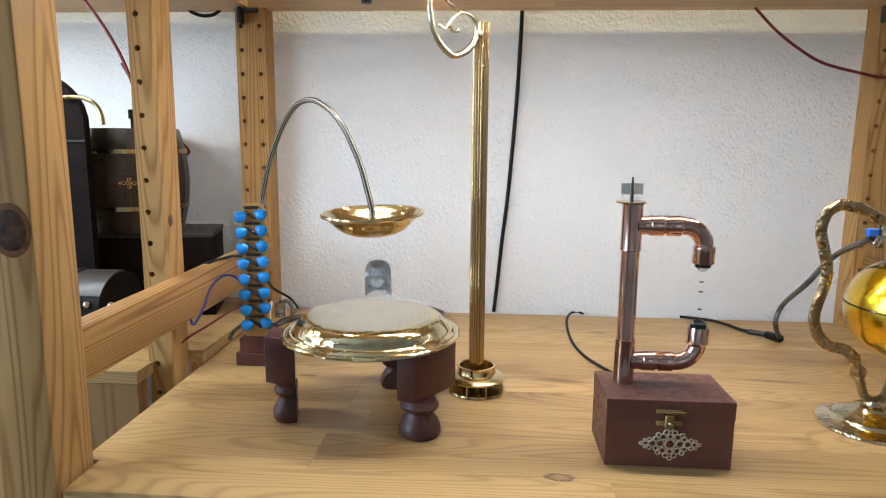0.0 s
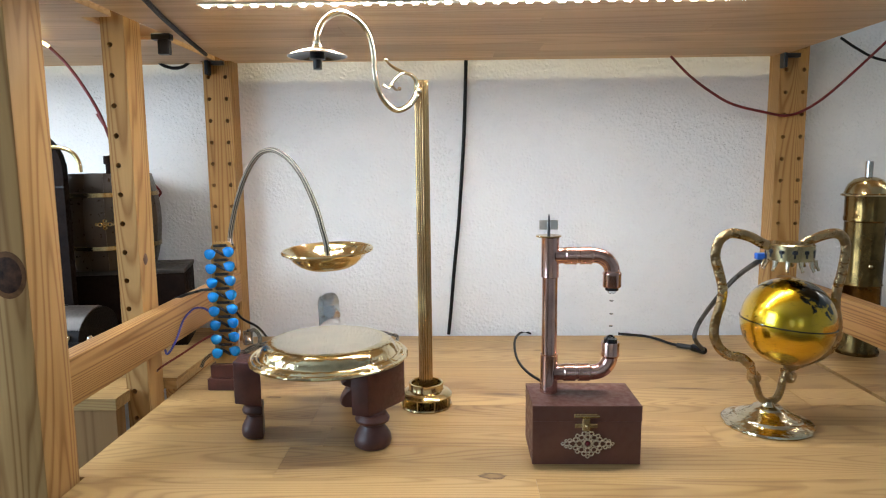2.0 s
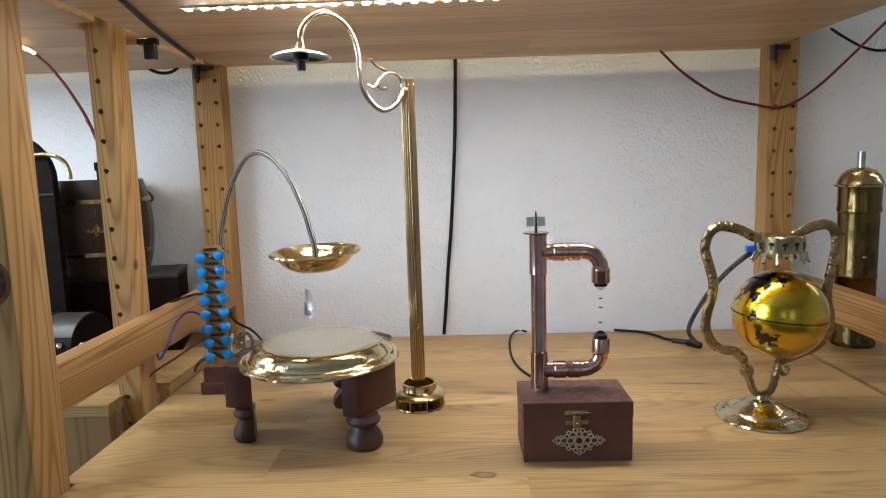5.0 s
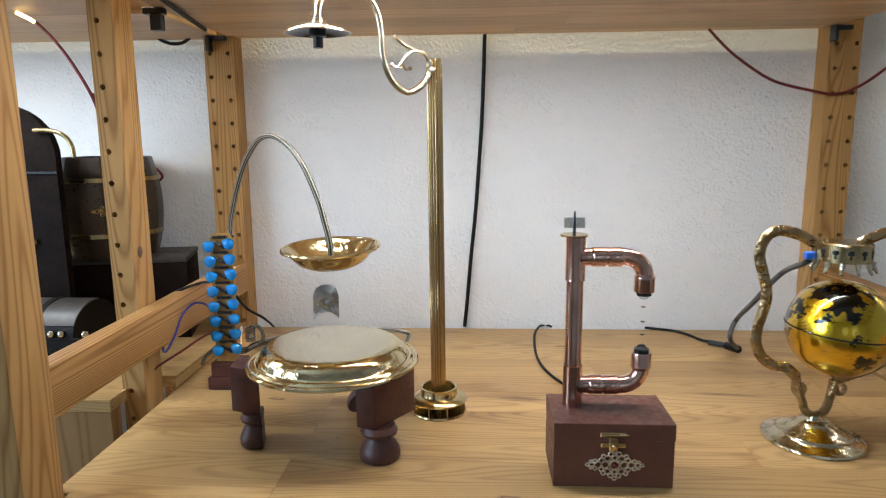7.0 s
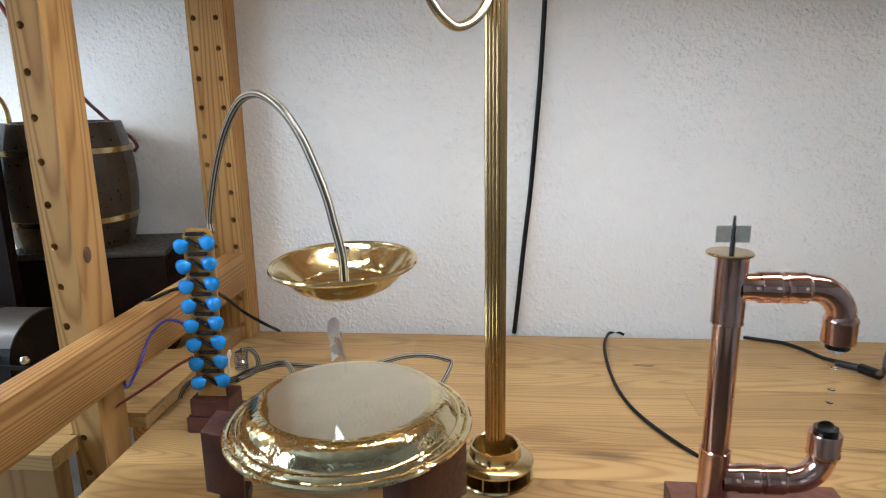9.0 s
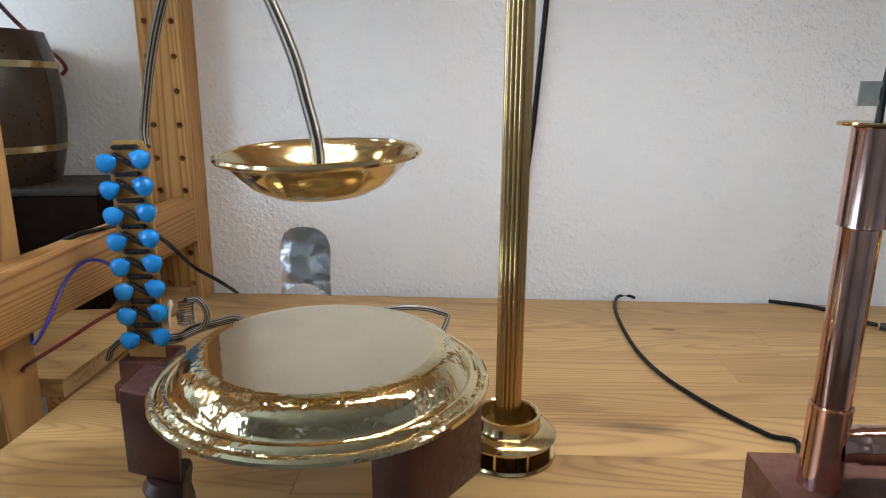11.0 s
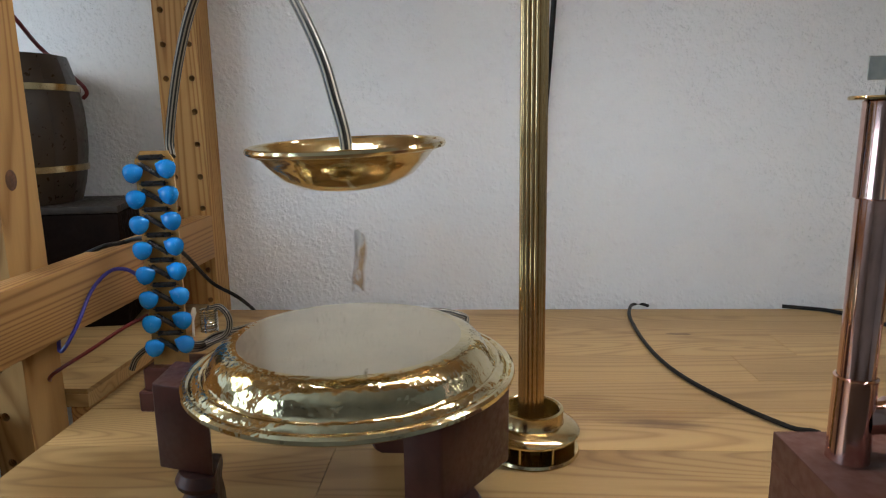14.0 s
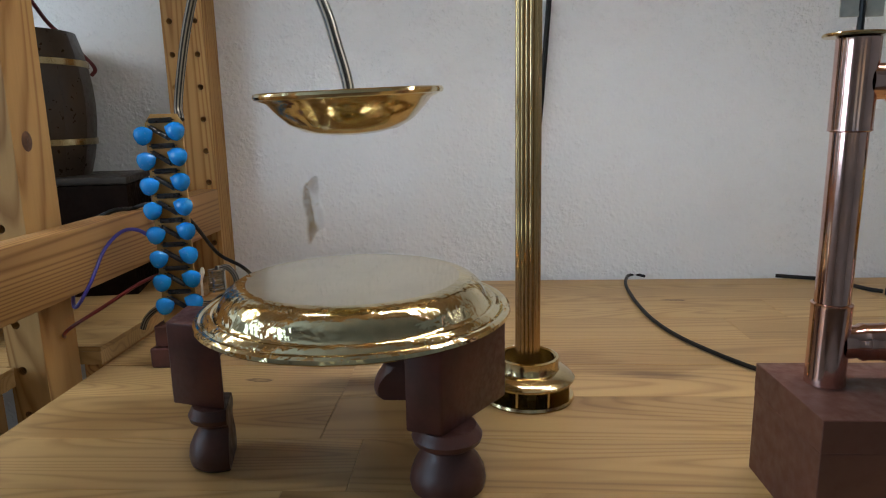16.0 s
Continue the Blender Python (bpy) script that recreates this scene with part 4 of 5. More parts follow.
part("shade_lining", lathe(B(), [(0.0290, SZ - 0.0044), (0.0234, SZ - 0.0020), (0.0144, SZ + 0.0009), (0.0036, SZ + 0.0018)], SX, SY, 56), BLACK_GLOSS, shade, "glossy black inside")
part("socket", lathe(B(), [(0.0077, SZ + 0.0009), (0.0077, SZ - 0.0072), (0.0045, SZ - 0.0077), (0.0045, SZ - 0.0171), (0.0000, SZ - 0.0171)], SX, SY, 28), BLACK, shade, "black lamp socket")

# ---- wooden box with copper tap ----
CX, CY = 0.1228, 0.5560
tap = thing("copper_tap_box", (0.154, 0.549, 1.0), "dark red wooden box with brass latch carrying a copper pipe tap", "tap fountain")
BX0, BX1, BY0, BY1 = 0.1024, 0.2058, 0.5165, 0.5820
part("box_body", box(B(), BX0, BX1, BY0, BY1, 1.0, 1.04314, 0.0003, 1), BOX_WOOD, tap)
part("lid", box(B(), BX0 - 0.0001, BX1 + 0.0006, BY0 - 0.0001, BY1 + 0.0004, 1.04315, 1.0585, 0.0003, 1), BOX_WOOD, tap, "dark red wooden lid")
latch = part("latch", box(B(), 0.1420, 0.1640, BY0 - 0.0016, BY0 - 0.0004, 1.0470, 1.0512, 0.0004), BRASS, tap, "small brass box latch")
bm = B()
rod(bm, (0.1425, BY0 - 0.0022, 1.0491), (0.1655, BY0 - 0.0022, 1.0491), 0.0014, 10)
part("hinge_pin", bm, BRASS, latch)
bm = box(B(), 0.1425, 0.1640, BY0 - 0.0014, BY0 - 0.0001, 1.0370, 1.0412, 0.0004)
box(bm, 0.1495, 0.1570, BY0 - 0.0028, BY0 - 0.0005, 1.0345, 1.0470, 0.0006)
ball(bm, (0.1533, BY0 - 0.0032, 1.0395), 0.0022, 10)
part("hasp", bm, BRASS, latch)
bm = B()
RX, RZ, RY = 0.1550, 1.0213, BY0 - 0.0009
for sx in (-1, 1):
    for k, (dx, dz, r) in enumerate(((0.008, 0.0, 0.0030), (0.0145, 0.0, 0.0030), (0.0198, 0.0, 0.0022), (0.0236, 0.0, 0.0013), (0.0115, 0.0042, 0.0020), (0.0115, -0.0042, 0.0020), (0.0168, 0.0033, 0.0017),
                                      (0.0168, -0.0033, 0.0017), (0.0060, 0.0060, 0.0026), (0.0060, -0.0060, 0.0026), (0.0098, 0.0078, 0.0017), (0.0098, -0.0078, 0.0017), (0.0035, 0.0100, 0.0020), (0.0035, -0.0100, 0.0020), (0.0205, 0.0028, 0.0012), (0.0205, -0.0028, 0.0012))):
        ring(bm, (RX + sx * dx, RY, RZ + dz), r, 0.00065, (0, 1, 0), 12, 5)
for dz in (0.0125, -0.0125):
    ring(bm, (RX, RY, RZ + dz), 0.0017, 0.00065, (0, 1, 0), 12, 5)
for dz in (0.0065, -0.0065):
    ring(bm, (RX, RY, RZ + dz), 0.0022, 0.0007, (0, 1, 0), 12, 5)
ring(bm, (RX, RY, RZ), 0.0040, 0.0011, (0, 1, 0), 18, 6)
fili = part("filigree_plate", bm, SILVER, tap, "pierced silvery filigree ornament")
# the ornament's blinking red LED, built as an unlit dark red ball
part("bead", ball(B(), (RX, RY, RZ), 0.0022, 10), RED_LED, fili, "tiny red LED, built unlit")
pipe = part("standpipe", lathe(B(), [(0.0076, 1.0585), (0.0076, 1.2150), (0.0, 1.2150)], CX, CY, 36), COPPER, tap, "polished copper tube")


def fitting(path, r, collars=()):
    bm = B()
    tube(bm, path, r, 24, 6)
    for a, b, rr in collars:
        rod(bm, a, b, rr, 28)
    return bm


for z0, z1, zb in ((1.0585, 1.0985, 1.0790), (1.1760, 1.2162, 1.1975)):
    tee = part("tee_fitting", lathe(B(), [(0.0078, z0), (0.0089, z0 + 0.0006), (0.0087, z0 + 0.002), (0.0087, z1 - 0.002), (0.0089, z1 - 0.0006), (0.0078, z1)], CX, CY, 36), COPPER, tap, "copper tee fitting")
    branch = lathe(B(), [(0.0088, 0.0040), (0.0080, 0.0085), (0.0076, 0.0125), (0.0082, 0.0142), (0.0089, 0.0152), (0.0087, 0.0170), (0.0087, 0.0240), (0.0090, 0.0250), (0.0086, 0.0258), (0.0074, 0.0258)], seg=32)
    branch.transform(Matrix.Translation((CX, CY, zb)) @ Matrix.Rotation(radians(90), 4, "Y"))
    part("branch", branch, COPPER, tee)
    bm = rod(B(), (CX + 0.025, CY, zb), (CX + 0.029, CY, zb), 0.0075, 28)
    part("joint_tube", bm, COPPER, tap)
NX = 0.1838
for zb, ze, name in ((1.1975, 1.1660, "spout_elbow"), (1.0790, 1.1105, "catch_elbow")):
    s = 1 if ze > zb else -1
    c = 0.0175
    arc = [(NX - c + c * math.sin(a), CY, zb + s * (c - c * math.cos(a))) for a in np.linspace(0, math.pi / 2, 7)]
    bm = tube(B(), [(CX + 0.0390, CY, zb)] + arc + [(NX, CY, zb + s * 0.0190)], 0.0076, 28, 3)
    elbow = part(name, bm, COPPER, tap, "polished copper elbow")
    sleeve = lathe(B(), [(0.0074, 0.0284), (0.0087, 0.0286), (0.0090, 0.0294), (0.0087, 0.0304), (0.0087, 0.0380), (0.0090, 0.0390), (0.0087, 0.0400), (0.0076, 0.0416)], seg=32)
    sleeve.transform(Matrix.Translation((CX, CY, zb)) @ Matrix.Rotation(radians(90), 4, "Y"))
    part("sleeve", sleeve, COPPER, elbow)
    part("spout_collar", lathe(B(), [(0.0076, zb + s * 0.0155), (0.0089, zb + s * 0.0172), (0.0092, zb + s * 0.0182), (0.0089, zb + s * 0.0195), (0.0090, ze - s * 0.0012), (0.0086, ze), (0.0060, ze)], NX, CY, 32), COPPER, elbow)
    part("rubber_insert", rod(B(), (NX, CY, ze), (NX, CY, ze + s * 0.0032), 0.0066, 24), BLACK_GLOSS, elbow, "black insert in the spout")
    bm = B()
    ball(bm, (NX, CY, ze + s * 0.0036), 0.0046, 20, 0.75)
    part("water_bead", bm, GLASS, elbow, "clear drop of water")
part("flange", lathe(B(), [(0.0, 1.2163), (0.0124, 1.2163), (0.0126, 1.2171), (0.0122, 1.2178), (0.0, 1.2178)], CX - 0.0018, CY, 44), BRASS, tap, "brass disc on the pipe")
bm = box(B(), 0.1114, 0.1190, CY - 0.0044, CY - 0.0038, 1.2238, 1.2330)
box(bm, 0.1222, 0.1294, CY - 0.0044, CY - 0.0038, 1.2238, 1.2330)
box(bm, 0.1190, 0.1222, CY - 0.0044, CY - 0.0038, 1.2238, 1.2260)
box(bm, 0.1190, 0.1222, CY - 0.0044, CY - 0.0038, 1.2310, 1.2330)
part("metal_tab", bm, TAB, tap, "thin pierced metal tab")
part("pin", tube(B(), [(0.1206, CY - 0.004, 1.2175), (0.1206, CY - 0.004, 1.2300), (0.1206, CY - 0.004, 1.2385)], [0.0015, 0.0012, 0.0006], 10), BLACK, tap, "thin black pin")

drop_mesh = small(lathe(B(), [(0.0, -0.0008), (0.0014, -0.0006), (0.0021, 0.0), (0.0014, 0.0006), (0.0, 0.0008)], seg=14), "water_drop")
drops = []
for z in (1.1500, 1.1395, 1.1280):
    ob = new("water_drop", drop_mesh)
    if not drop_mesh.materials:
        drop_mesh.materials.append(GLASS)
    ob.location = P(NX, CY, z)
    drops.append((tagged(ob, "tiny flattened drop of clear falling water", "water drop", "falling drops"), z))

# ---- golden globe floating in a beaten brass stand ----
GY = 0.6175
stand = thing("globe_stand", (0.3725, GY, 1.0), "beaten brass scroll stand with tiered round foot and pierced crown", "globe stand")
part("foot", lathe(B(), [(0.0, 1.0), (0.0470, 1.0), (0.0478, 1.0015), (0.0470, 1.0035), (0.0440, 1.0045), (0.0360, 1.0065), (0.0335, 1.0085), (0.0330, 1.0100), (0.0260, 1.0130), (0.0170, 1.0175), (0.0150, 1.0200), (0.0080, 1.0210), (0.0055, 1.0260), (0.0, 1.0265)], 0.3725, GY, 56), FOOT_BRASS, stand, "tiered pale brass foot")
fork = B()
tube(fork, [(0.3715, 0.6175, 1.025), (0.3637, 0.6175, 1.0297), (0.3588, 0.6175, 1.0429), (0.3538, 0.6175, 1.056), (0.3521, 0.6175, 1.0665)], 0.0042, 10, 6)
tube(fork, [(0.3715, 0.6175, 1.025), (0.3808, 0.6175, 1.0282), (0.3854, 0.6175, 1.0393), (0.3873, 0.6175, 1.0524), (0.3887, 0.6175, 1.0621)], 0.0042, 10, 6)
tube(fork, [(0.3521, 0.6175, 1.0665), (0.3514, 0.6175, 1.0528), (0.3567, 0.6175, 1.0469), (0.3609, 0.6175, 1.0527), (0.3575, 0.6175, 1.0586)], [0.004, 0.0035, 0.003, 0.0025], 8, 5)
tube(fork, [(0.3888, 0.6175, 1.0589), (0.3918, 0.6175, 1.0504), (0.3975, 0.6175, 1.049), (0.3997, 0.6175, 1.0555), (0.3958, 0.6175, 1.0581)], [0.004, 0.003, 0.0025, 0.002], 8, 5)
part("fork", fork, ARM_BRASS, stand, "beaten brass fork with curled ends")
arm_l = [(0.3522, 0.6175, 1.0652), (0.3418, 0.6175, 1.0744), (0.3273, 0.6175, 1.0778), (0.3163, 0.6175, 1.087), (0.3102, 0.6175, 1.1019), (0.3115, 0.6175, 1.1179), (0.3164, 0.6175, 1.1369), (0.3171, 0.6175, 1.1527), (0.3121, 0.6175, 1.1716), (0.3079, 0.6175, 1.1878), (0.311, 0.6175, 1.2027), (0.3193, 0.6175, 1.2106), (0.329, 0.6175, 1.2117), (0.3439, 0.6175, 1.2078), (0.3601, 0.6175, 1.1995), (0.3699, 0.6175, 1.1988)]
arm_r = [(0.4005, 0.6175, 1.199), (0.4082, 0.6175, 1.2038), (0.4231, 0.6175, 1.2097), (0.4353, 0.6175, 1.2108), (0.443, 0.6175, 1.2045), (0.4455, 0.6175, 1.1915), (0.4432, 0.6175, 1.1698), (0.4393, 0.6175, 1.151), (0.4386, 0.6175, 1.1321), (0.4421, 0.6175, 1.113), (0.4414, 0.6175, 1.0938), (0.4303, 0.6175, 1.0797), (0.409, 0.6175, 1.0697), (0.3887, 0.6175, 1.0621)]
part("arm", tube(B(), arm_l, 0.0054, 14, 6, 0.6), ARM_BRASS, stand)
part("arm", tube(B(), arm_r, 0.0054, 14, 6, 0.6), ARM_BRASS, stand)
(QX, QY, QZ), = [(0.3867, 0.6175, 1.1942)]
crown = part("crown", lathe(B(), [(0.0, QZ + 0.0065), (0.0225, QZ + 0.0068), (0.0240, QZ + 0.0055), (0.0240, QZ - 0.0110), (0.0228, QZ - 0.0112), (0.0228, QZ + 0.0035), (0.0, QZ + 0.0035)], QX, QY, 48), BRASS, stand, "pierced brass crown ring", base=(QX, QY, QZ))
prong = B()
tube(prong, [(0, 0, 0), (0, -0.001, -0.005), (0, -0.003, -0.0085), (0.0005, -0.004, -0.0105)], [0.0026, 0.0020, 0.0014, 0.0016], 8, 4)
prong_mesh = small(prong, "prong")
for i in range(12):
    a = 30 * i
    repeat("prong", prong_mesh, PALE_BRASS, crown, (QX + 0.0238 * math.sin(radians(a)), QY - 0.0238 * math.cos(radians(a)), QZ - 0.0105), (0, 0, a))
dot = small(lathe(box(B(), -0.0009, 0.0009, -0.0006, 0.0006, -0.0050, 0.0), [(0.0, -0.0010), (0.0024, -0.0008), (0.0030, 0.0), (0.0024, 0.0030), (0.0, 0.0034)], seg=12, squash=0.3), "slot")
for i in range(12):
    a = 30 * i + 15
    repeat("slot", dot, DIODE, crown, (QX + 0.0240 * math.sin(radians(a)), QY - 0.0240 * math.cos(radians(a)), QZ - 0.002), (0, 0, a))
(UX, UY, UZ), = [(0.3633, 0.632, 1.1851)]
bm = box(B(), UX - 0.006, UX + 0.006, UY - 0.004, UY + 0.004, UZ - 0.0035, UZ + 0.0035, 0.0008)
part("connector", bm, plain("blue_plastic", (0.01, 0.10, 0.45), 0.35), stand, "small blue plug connector")

(OX, OY, OZ), = [(0.3886, 0.6175, 1.1156)]
globe = thing("floating_globe", (OX, OY, OZ), "floating golden globe with black land masses and dark equator band", "globe")
bm = B()
bmesh.ops.create_uvsphere(bm, u_segments=64, v_segments=32, radius=0.0478, matrix=Matrix.Translation((OX, OY, OZ)))
part("sphere", bm, GLOBE, globe)
bm = B()
ring(bm, (OX, OY, OZ), 0.0479, 0.0008, (0, 0, 1), 72, 6)
part("equator_band", bm, BLACK_GLOSS, globe, "thin black equator band")

# ---- floating foil ----
bm = B()
grid = []
NU, NV = 14, 20
for j in range(NV + 1):
    row = []
    v = j / NV
    for i in range(NU + 1):
        u = i / NU * 2 - 1
        top = 0.0178 - 0.0105 * (1 - math.sqrt(max(0.0, 1 - (abs(u) ** 2.2))))
        low = -0.0178 + 0.0075 * math.cos(u * math.pi / 2) ** 0.8
        x = 0.0124 * u
        z = low + (top - low) * v
        y = 0.0026 * (u * u) - 0.0012 + 0.0009 * noise.noise(Vector((x * 150, z * 150, 2.0))) + 0.0012 * math.sin(z * 130)
        row.append((x, y, z))
    grid.append(row)
sides = []
for off in (-0.00004, 0.00004):
    sides.append([[bm.verts.new((x, y + off, z)) for x, y, z in r] for r in grid])
for s in sides:
    for j in range(NV):
        for i in range(NU):
            bm.faces.new((s[j][i], s[j][i + 1], s[j + 1][i + 1], s[j + 1][i]))
edge = [(0, i) for i in range(NU)] + [(j, NU) for j in range(NV)] + [(NV, i) for i in range(NU, 0, -1)] + [(j, 0) for j in range(NV, 0, -1)]
for (a, b), (c, d) in zip(edge, edge[1:] + edge[:1]):
    bm.faces.new((sides[0][a][b], sides[0][c][d], sides[1][c][d], sides[1][a][b]))
foil_mesh = small(bm, "foil")
foil_mesh.materials.append(FOIL)
foil = tagged(new("floating_foil", foil_mesh), "crinkled aluminium foil flake with rounded top hovering under the bowl", "foil")

# ---- the next bay: barrel, case, chest, panel ----
bx, by = -0.512, 0.924
barrel = thing("wooden_barrel", (bx, by, 1.1348), "small dark wooden barrel with brass hoops standing on a case", "barrel")
prof = lambda z: 0.0735 - 0.011 * ((z - 1.2066) / 0.0718) ** 2
for i in range(16):
    bm = B()
    a0, a1 = 2 * math.pi * i / 16 + 0.0012, 2 * math.pi * (i + 1) / 16 - 0.0012
    rows = []
    for z in np.linspace(1.1348, 1.2785, 9):
        rows.append([bm.verts.new((bx + r * math.cos(a), by + r * math.sin(a), z)) for r in (prof(z), prof(z) - 0.007) for a in (a0, (a0 + a1) / 2, a1)])
    for p, q in zip(rows, rows[1:]):
        for k0, k1 in ((0, 1), (1, 2), (2, 5), (5, 4), (4, 3), (3, 0)):
            bm.faces.new((p[k0], p[k1], q[k1], q[k0]))
    bm.faces.new((rows[0][0], rows[0][1], rows[0][2], rows[0][5], rows[0][4], rows[0][3]))
    bm.faces.new((rows[-1][0], rows[-1][1], rows[-1][2], rows[-1][5], rows[-1][4], rows[-1][3]))
    part("stave", bm, BARREL_WOOD, barrel)
part("barrel_head", lathe(B(), [(0.0, 1.2745), (0.057, 1.2745)], bx, by, 40), BARREL_WOOD, barrel)
part("barrel_core", lathe(B(), [(0.052, 1.136), (0.064, 1.2066), (0.052, 1.272)], bx, by, 32), BARREL_WOOD, barrel)
for z in (1.2475, 1.1690):
    part("hoop", lathe(B(), [(prof(z - 0.0035) + 0.0002, z - 0.0035), (prof(z) + 0.0014, z - 0.0030), (prof(z) + 0.0014, z + 0.0030), (prof(z + 0.0035) + 0.0002, z + 0.0035)], bx, by, 48), BRASS, barrel, "thin brass hoop")
bm = B()
oc = Vector((bx + 0.028, by - 0.0690, 1.2050))
for dx, dz, r in ((0, 0, 0.003), (0.006, 0, 0.0025), (-0.006, 0, 0.0025), (0.010, 0, 0.0015), (-0.010, 0, 0.0015), (0, 0.005, 0.0022), (0, -0.005, 0.0022)):
    ring(bm, oc + Vector((dx, dx * 0.4, dz)), r, 0.0011, (0.35, -1, 0), 12, 5)
ball(bm, oc, 0.0022)
part("ornament", bm, BRASS, barrel, "brass filigree ornament")
part("bung", lathe(B(), [(0.006, 1.2745), (0.006, 1.292), (0.0085, 1.293), (0.0085, 1.305), (0.0, 1.306)], bx + 0.01, by - 0.01, 20), DARK_WOOD, barrel, "dark turned bung")
cable("barrel_lead", [(-0.5082, 0.9, 1.3675), (-0.4895, 0.9, 1.336), (-0.4673, 0.9, 1.3069)] + [(-0.4791, 0.945, 1.289), (-0.4587, 0.945, 1.2699)] + [(-0.4688, 0.985, 1.2591), (-0.4612, 0.985, 1.2509), (-0.4589, 0.985, 1.2445), (-0.4638, 0.985, 1.2392)], 0.0021, RED_CABLE, "dark red twin lead draped over the barrel")
case = thing("dark_case", (-0.53, 0.92, 1.0145), "plain dark stained wooden case under the barrel", "case")
CASE = ((-0.558, 0.8590), (-0.386, 0.8890), (-0.411, 0.9850), (-0.583, 0.9550))


def prism(bm, corners, z0, z1, grow=0.0):
    """An upright block on a four-cornered plan."""
    mx = sum(c[0] for c in corners) / 4
    my = sum(c[1] for c in corners) / 4
    pts = [(x + grow * (1 if x > mx else -1), y + grow * (1 if y > my else -1)) for x, y in corners]
    lo = [bm.verts.new((x, y, z0)) for x, y in pts]
    hi = [bm.verts.new((x, y, z1)) for x, y in pts]
    bm.faces.new(lo[::-1])
    bm.faces.new(hi)
    for i in range(4):
        j = (i + 1) % 4
        bm.faces.new((lo[i], lo[j], hi[j], hi[i]))
    bmesh.ops.bevel(bm, geom=list(bm.edges), offset=0.0012, segments=2, affect="EDGES", profile=0.5)
    return bm


part("body", prism(B(), CASE, 1.0145, 1.1270), DARK_WOOD, case)
# lid colour is paler than the body: light falling on the top, put into the colour
part("lid", prism(B(), CASE, 1.1274, 1.1345, 0.001), plain("case_lid_lit_grey", (0.030, 0.024, 0.020), 0.55, 0.0, 40.0, 0.3, 0.2), case, "dark lid, its paler grey standing for light on its top")
chest = thing("studded_chest", (-0.50, 0.76, 1.0145), "small black leather chest with rounded lid and metal studs", "chest")
ARC = [(0.050 - 0.050 * math.cos(a), 0.048 + 0.038 * math.sin(a)) for a in np.linspace(0.0, math.pi, 15)]


def arc_strip(bm, x0, x1, arc, lift):
    """A bent sheet lying on the chest's rounded lid."""
    rows = []
    for y, z in arc:
        n = Vector((y - 0.050, (z - 0.048) * 1.3)).normalized()
        rows.append([bm.verts.new((x, 0.722 + y + n.x * d, 1.0145 + z + n.y * d)) for x, d in ((x0, -0.001), (x1, -0.001), (x1, lift), (x0, lift))])
    for p, q in zip(rows, rows[1:]):
        for k in range(4):
            bm.faces.new((p[k], p[(k + 1) % 4], q[(k + 1) % 4], q[k]))
    bm.faces.new(rows[0])
    bm.faces.new(rows[-1])
    return bm


bm = B()
sect = [(0.100, 0.0), (0.0, 0.0)] + ARC
fr = [bm.verts.new((-0.45711, 0.722 + y, 1.0145 + z)) for y, z in sect]
bk = [bm.verts.new((-0.6651, 0.722 + y, 1.0145 + z)) for y, z in sect]
bm.faces.new(fr)
bm.faces.new(bk)
for i in range(len(sect)):
    j = (i + 1) % len(sect)
    bm.faces.new((fr[i], fr[j], bk[j], bk[i]))
part("body", bm, LEATHER, chest)
part("lid_panel", arc_strip(B(), -0.6551, -0.4571, ARC[2:9], 0.0010), plain("lid_leather", (0.040, 0.031, 0.026), 0.42), chest, "brownish grey lid panel")
part("lid_edge", box(B(), -0.6661, -0.4311, 0.7208, 0.7222, 1.0600, 1.0645, 0.0004), LEATHER, chest)
for sx in (-0.5071, -0.5851):
    part("strap", arc_strip(B(), sx - 0.004, sx + 0.004, ARC[1:9], 0.0020), LEATHER, chest, "dark leather strap")
part("clasp", box(B(), -0.5506, -0.5381, 0.7185, 0.7222, 1.052, 1.070, 0.0008), BRASS, chest, "small metal clasp")
stud = small(ball(B(), (0, 0, 0), 0.0045, 10), "stud")
for x in (-0.4411, -0.4711, -0.4841, -0.5171, -0.5651):
    for z in (1.036, 1.070):
        repeat("stud", stud, STEEL, chest, (x, 0.722, z))
arch = thing("arched_panel", (-0.58, 0.83, 1.0145), "tall dark wooden panel with rounded top and brass pipe", "panel")
bm = B()
pts = [(-0.672, 1.0145), (-0.514, 1.0145), (-0.514, 1.285)] + [(-0.593 + 0.079 * math.cos(a), 1.285 + 0.066 * math.sin(a)) for a in np.linspace(0.1, math.pi - 0.1, 14)] + [(-0.672, 1.285)]
f = [bm.verts.new((x, 0.812, z)) for x, z in pts]
g = [bm.verts.new((x, 0.8240, z)) for x, z in pts]
bm.faces.new(f)
bm.faces.new(g)
for i in range(len(pts)):
    bm.faces.new((f[i], f[(i + 1) % len(pts)], g[(i + 1) % len(pts)], g[i]))
part("board", bm, DARK_WOOD, arch)
part("latch", box(B(), -0.5760, -0.5500, 0.8085, 0.8120, 1.166, 1.173, 0.0008), OLD_BRASS, arch, "small brass latch")
part("seam", box(B(), -0.6719, -0.5141, 0.8105, 0.8120, 1.2600, 1.2625), BLACK, arch)
part("pipe", tube(B(), [(-0.5364, 0.808, 1.3161), (-0.5209, 0.808, 1.3158), (-0.5055, 0.808, 1.3133), (-0.4937, 0.808, 1.3063), (-0.4877, 0.808, 1.2954), (-0.4859, 0.808, 1.2815)] , 0.0028, 12), BRASS, arch, "bent brass pipe")

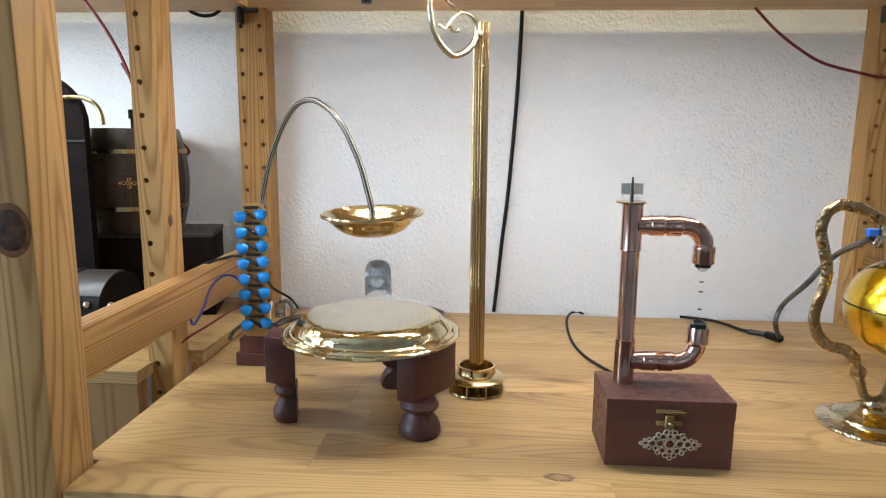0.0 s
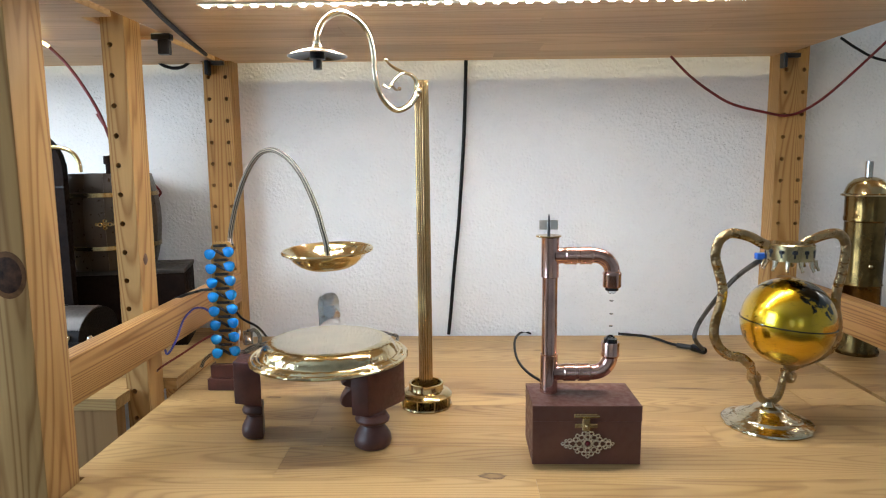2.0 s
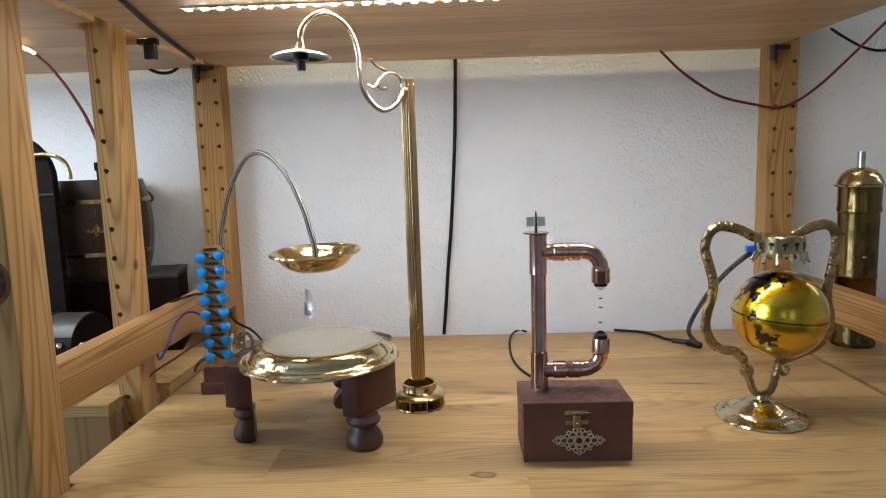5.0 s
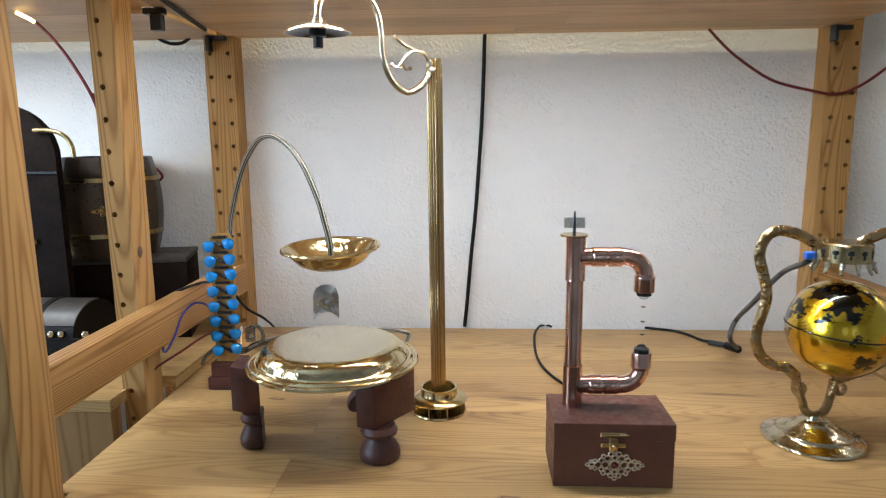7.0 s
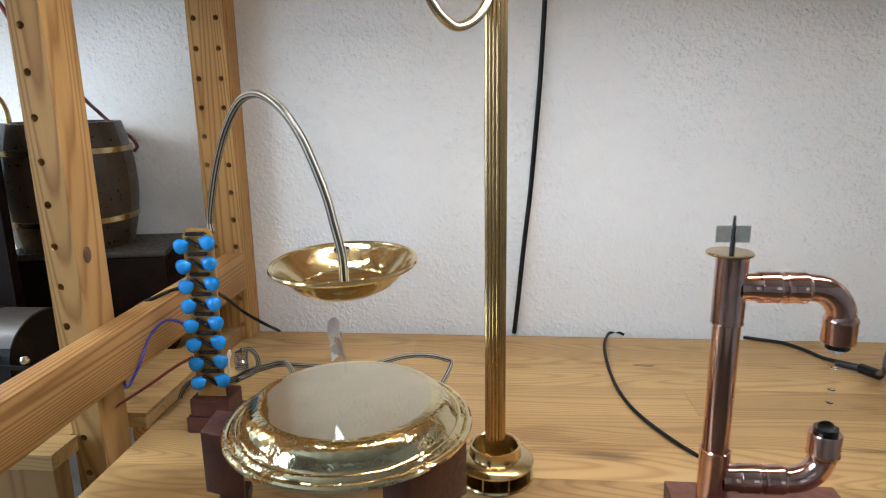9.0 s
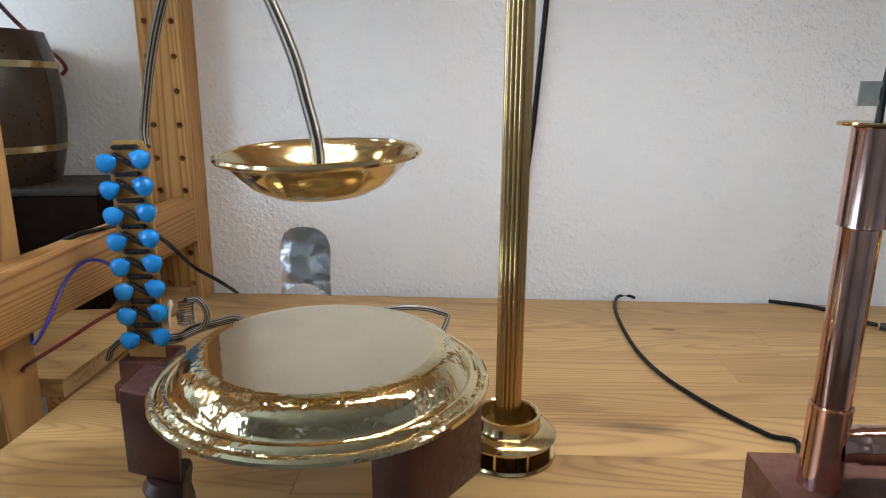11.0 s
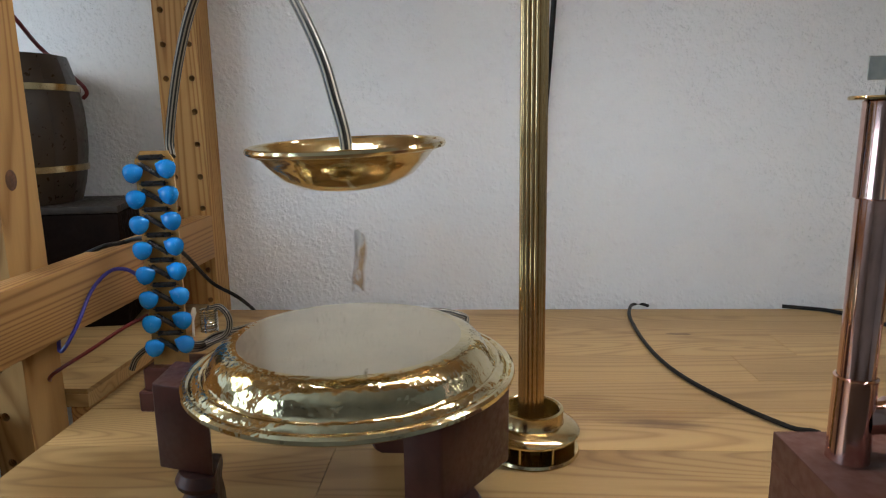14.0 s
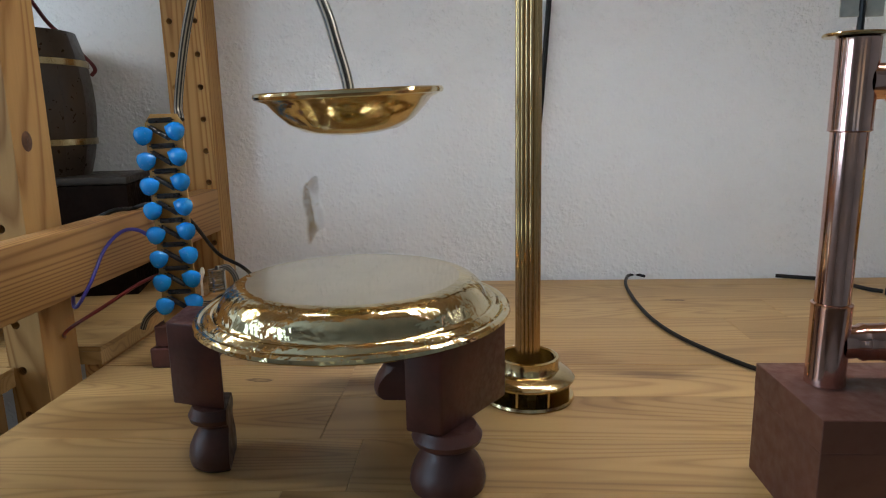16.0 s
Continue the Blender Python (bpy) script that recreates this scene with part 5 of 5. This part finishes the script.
# ---- the far bay: mill and brass vessel ----
mx, my = 0.6335, 0.893
mill = thing("brass_mill", (mx, my, 0.9995), "tall tarnished brass hand mill with domed lid", "mill")
part("body", lathe(B(), [(0.0, 0.9995), (0.0292, 0.9995), (0.0296, 1.004), (0.0272, 1.008), (0.0268, 1.103), (0.0280, 1.105), (0.0268, 1.109), (0.0272, 1.198), (0.0290, 1.200), (0.0290, 1.205), (0.0282, 1.207), (0.0285, 1.232), (0.0290, 1.236)], mx, my, 48), OLD_BRASS, mill)
part("lid", lathe(B(), [(0.0280, 1.2362), (0.0342, 1.2365), (0.0344, 1.2385), (0.0305, 1.2400), (0.0290, 1.2450), (0.0255, 1.2530), (0.0180, 1.2605), (0.0080, 1.2635), (0.0, 1.2640)], mx, my, 48), BRASS, mill, "domed brass lid with wide rim")
part("stem", lathe(B(), [(0.0052, 1.263), (0.0052, 1.2865), (0.0, 1.2870)], mx, my, 20), STEEL, mill, "grey steel crank stem")
part("screw", ball(B(), (mx - 0.006, my - 0.0290, 1.135), 0.0035, 10), BRASS, mill)
(vx, vy, vz), = [(0.7159, 0.9, 1.3241)]
vessel = thing("brass_vessel", (vx + 0.012, vy, 0.9995), "rounded brass vessel on a slim stem, partly in view", "vessel")
part("bulb", lathe(B(), [(0.006, vz - 0.030), (0.020, vz - 0.024), (0.030, vz - 0.008), (0.031, vz + 0.005), (0.024, vz + 0.020), (0.010, vz + 0.028), (0.0, vz + 0.030)], vx + 0.012, vy, 40), BRASS, vessel)
part("stem", lathe(B(), [(0.030, 0.9995), (0.028, 1.008), (0.008, 1.015), (0.006, vz - 0.028)], vx + 0.012, vy, 32), OLD_BRASS, vessel)



# ---- what moves ----
def motions():
    # floating foil: seconds, place, turn from facing the room
    turns = [
        (0, [(-0.101, 0.598, 1.1372)][0], 10, 0),
        (0.5, [(-0.102, 0.598, 1.1373)][0], -27, 0),
        (1.0, [(-0.0963, 0.598, 1.1368)][0], -26, 0),
        (1.5, [(-0.1006, 0.598, 1.1385)][0], 20, 0),
        (2.0, [(-0.1059, 0.598, 1.1355)][0], 36, 0),
        (2.5, [(-0.1068, 0.598, 1.1354)][0], 38, 0),
        (3.0, [(-0.1156, 0.598, 1.136)][0], 86, 0),
        (3.5, [(-0.1196, 0.598, 1.1355)][0], 84, 0),
        (6.0, [(-0.1172, 0.598, 1.1456)][0], 25, 0),
        (6.5, [(-0.1065, 0.598, 1.1431)][0], 65, 0),
        (7.0, [(-0.1126, 0.598, 1.1441)][0], 15, 0),
        (7.5, [(-0.1057, 0.598, 1.149)][0], 70, 0),
        (8.0, [(-0.1175, 0.598, 1.1435)][0], -27, 0),
        (10.5, [(-0.1048, 0.598, 1.1407)][0], 86, 0),
        (11.0, [(-0.115, 0.598, 1.1457)][0], 0, 0),
        (11.5, [(-0.102, 0.598, 1.1358)][0], 88, 0),
        (12.0, [(-0.1024, 0.598, 1.1385)][0], 88, 0),
        (12.5, [(-0.0961, 0.598, 1.1409)][0], -26, 0),
        (13.0, [(-0.1013, 0.598, 1.144)][0], 70, -6),
        (13.5, [(-0.0995, 0.598, 1.1372)][0], -31, 4),
        (14.0, [(-0.103, 0.598, 1.1396)][0], 88, 0),
        (14.5, [(-0.1014, 0.598, 1.138)][0], -33, 4),
        (15.0, [(-0.1034, 0.598, 1.1409)][0], 0, 0),
        (15.5, [(-0.1153, 0.598, 1.1409)][0], 38, 0),
        (16.0, [(-0.1264, 0.598, 1.1392)][0], 84, 3),
    ]
    rows = []
    spin = 0.0
    for k, (t, p, a, lean) in enumerate(turns):
        if k:
            t0, p0, a0, l0 = turns[k - 1]
            steps = round((t - t0) / 0.1)
            goal = spin + 66.0 * steps
            end = a + 180.0 * round((goal - a) / 180.0)
            for s in range(1, steps + 1):
                f = s / steps
                q = [u + (w - u) * f for u, w in zip(p0, p)]
                rows.append((round(t0 + 0.1 * s, 3), Matrix.Translation(P(*q)) @ pose(0, 0, 0, 0, l0 + (lean - l0) * f, spin + (end - spin) * f)))
            spin = end
        else:
            spin = a
            rows.append((t, Matrix.Translation(P(*p)) @ pose(0, 0, 0, 0, lean, a)))
    walk(foil, rows)
    # globe turning slowly eastward
    g = Matrix.Translation(P(OX, OY, OZ))
    walk(globe, [(t, g @ pose(0, 0, 0, 1, 4.5, 0) @ pose(0, 0, 0, 0, 0, a - 90 - 134)) for t, a in ((0, -108), (1.5, -101), (2.5, -93), (3.5, -79), (6.0, -10), (7.0, 9), (9.0, 47), (11.0, 85), (13.0, 123), (16.0, 180))])
    # drops sinking a little, again and again
    for k, (ob, z) in enumerate(drops):
        walk(ob, [(t / 2, Matrix.Translation(P(NX, CY, z + 0.0022 * math.sin(1.9 * t + 2.1 * k)))) for t in range(33)])


motions()
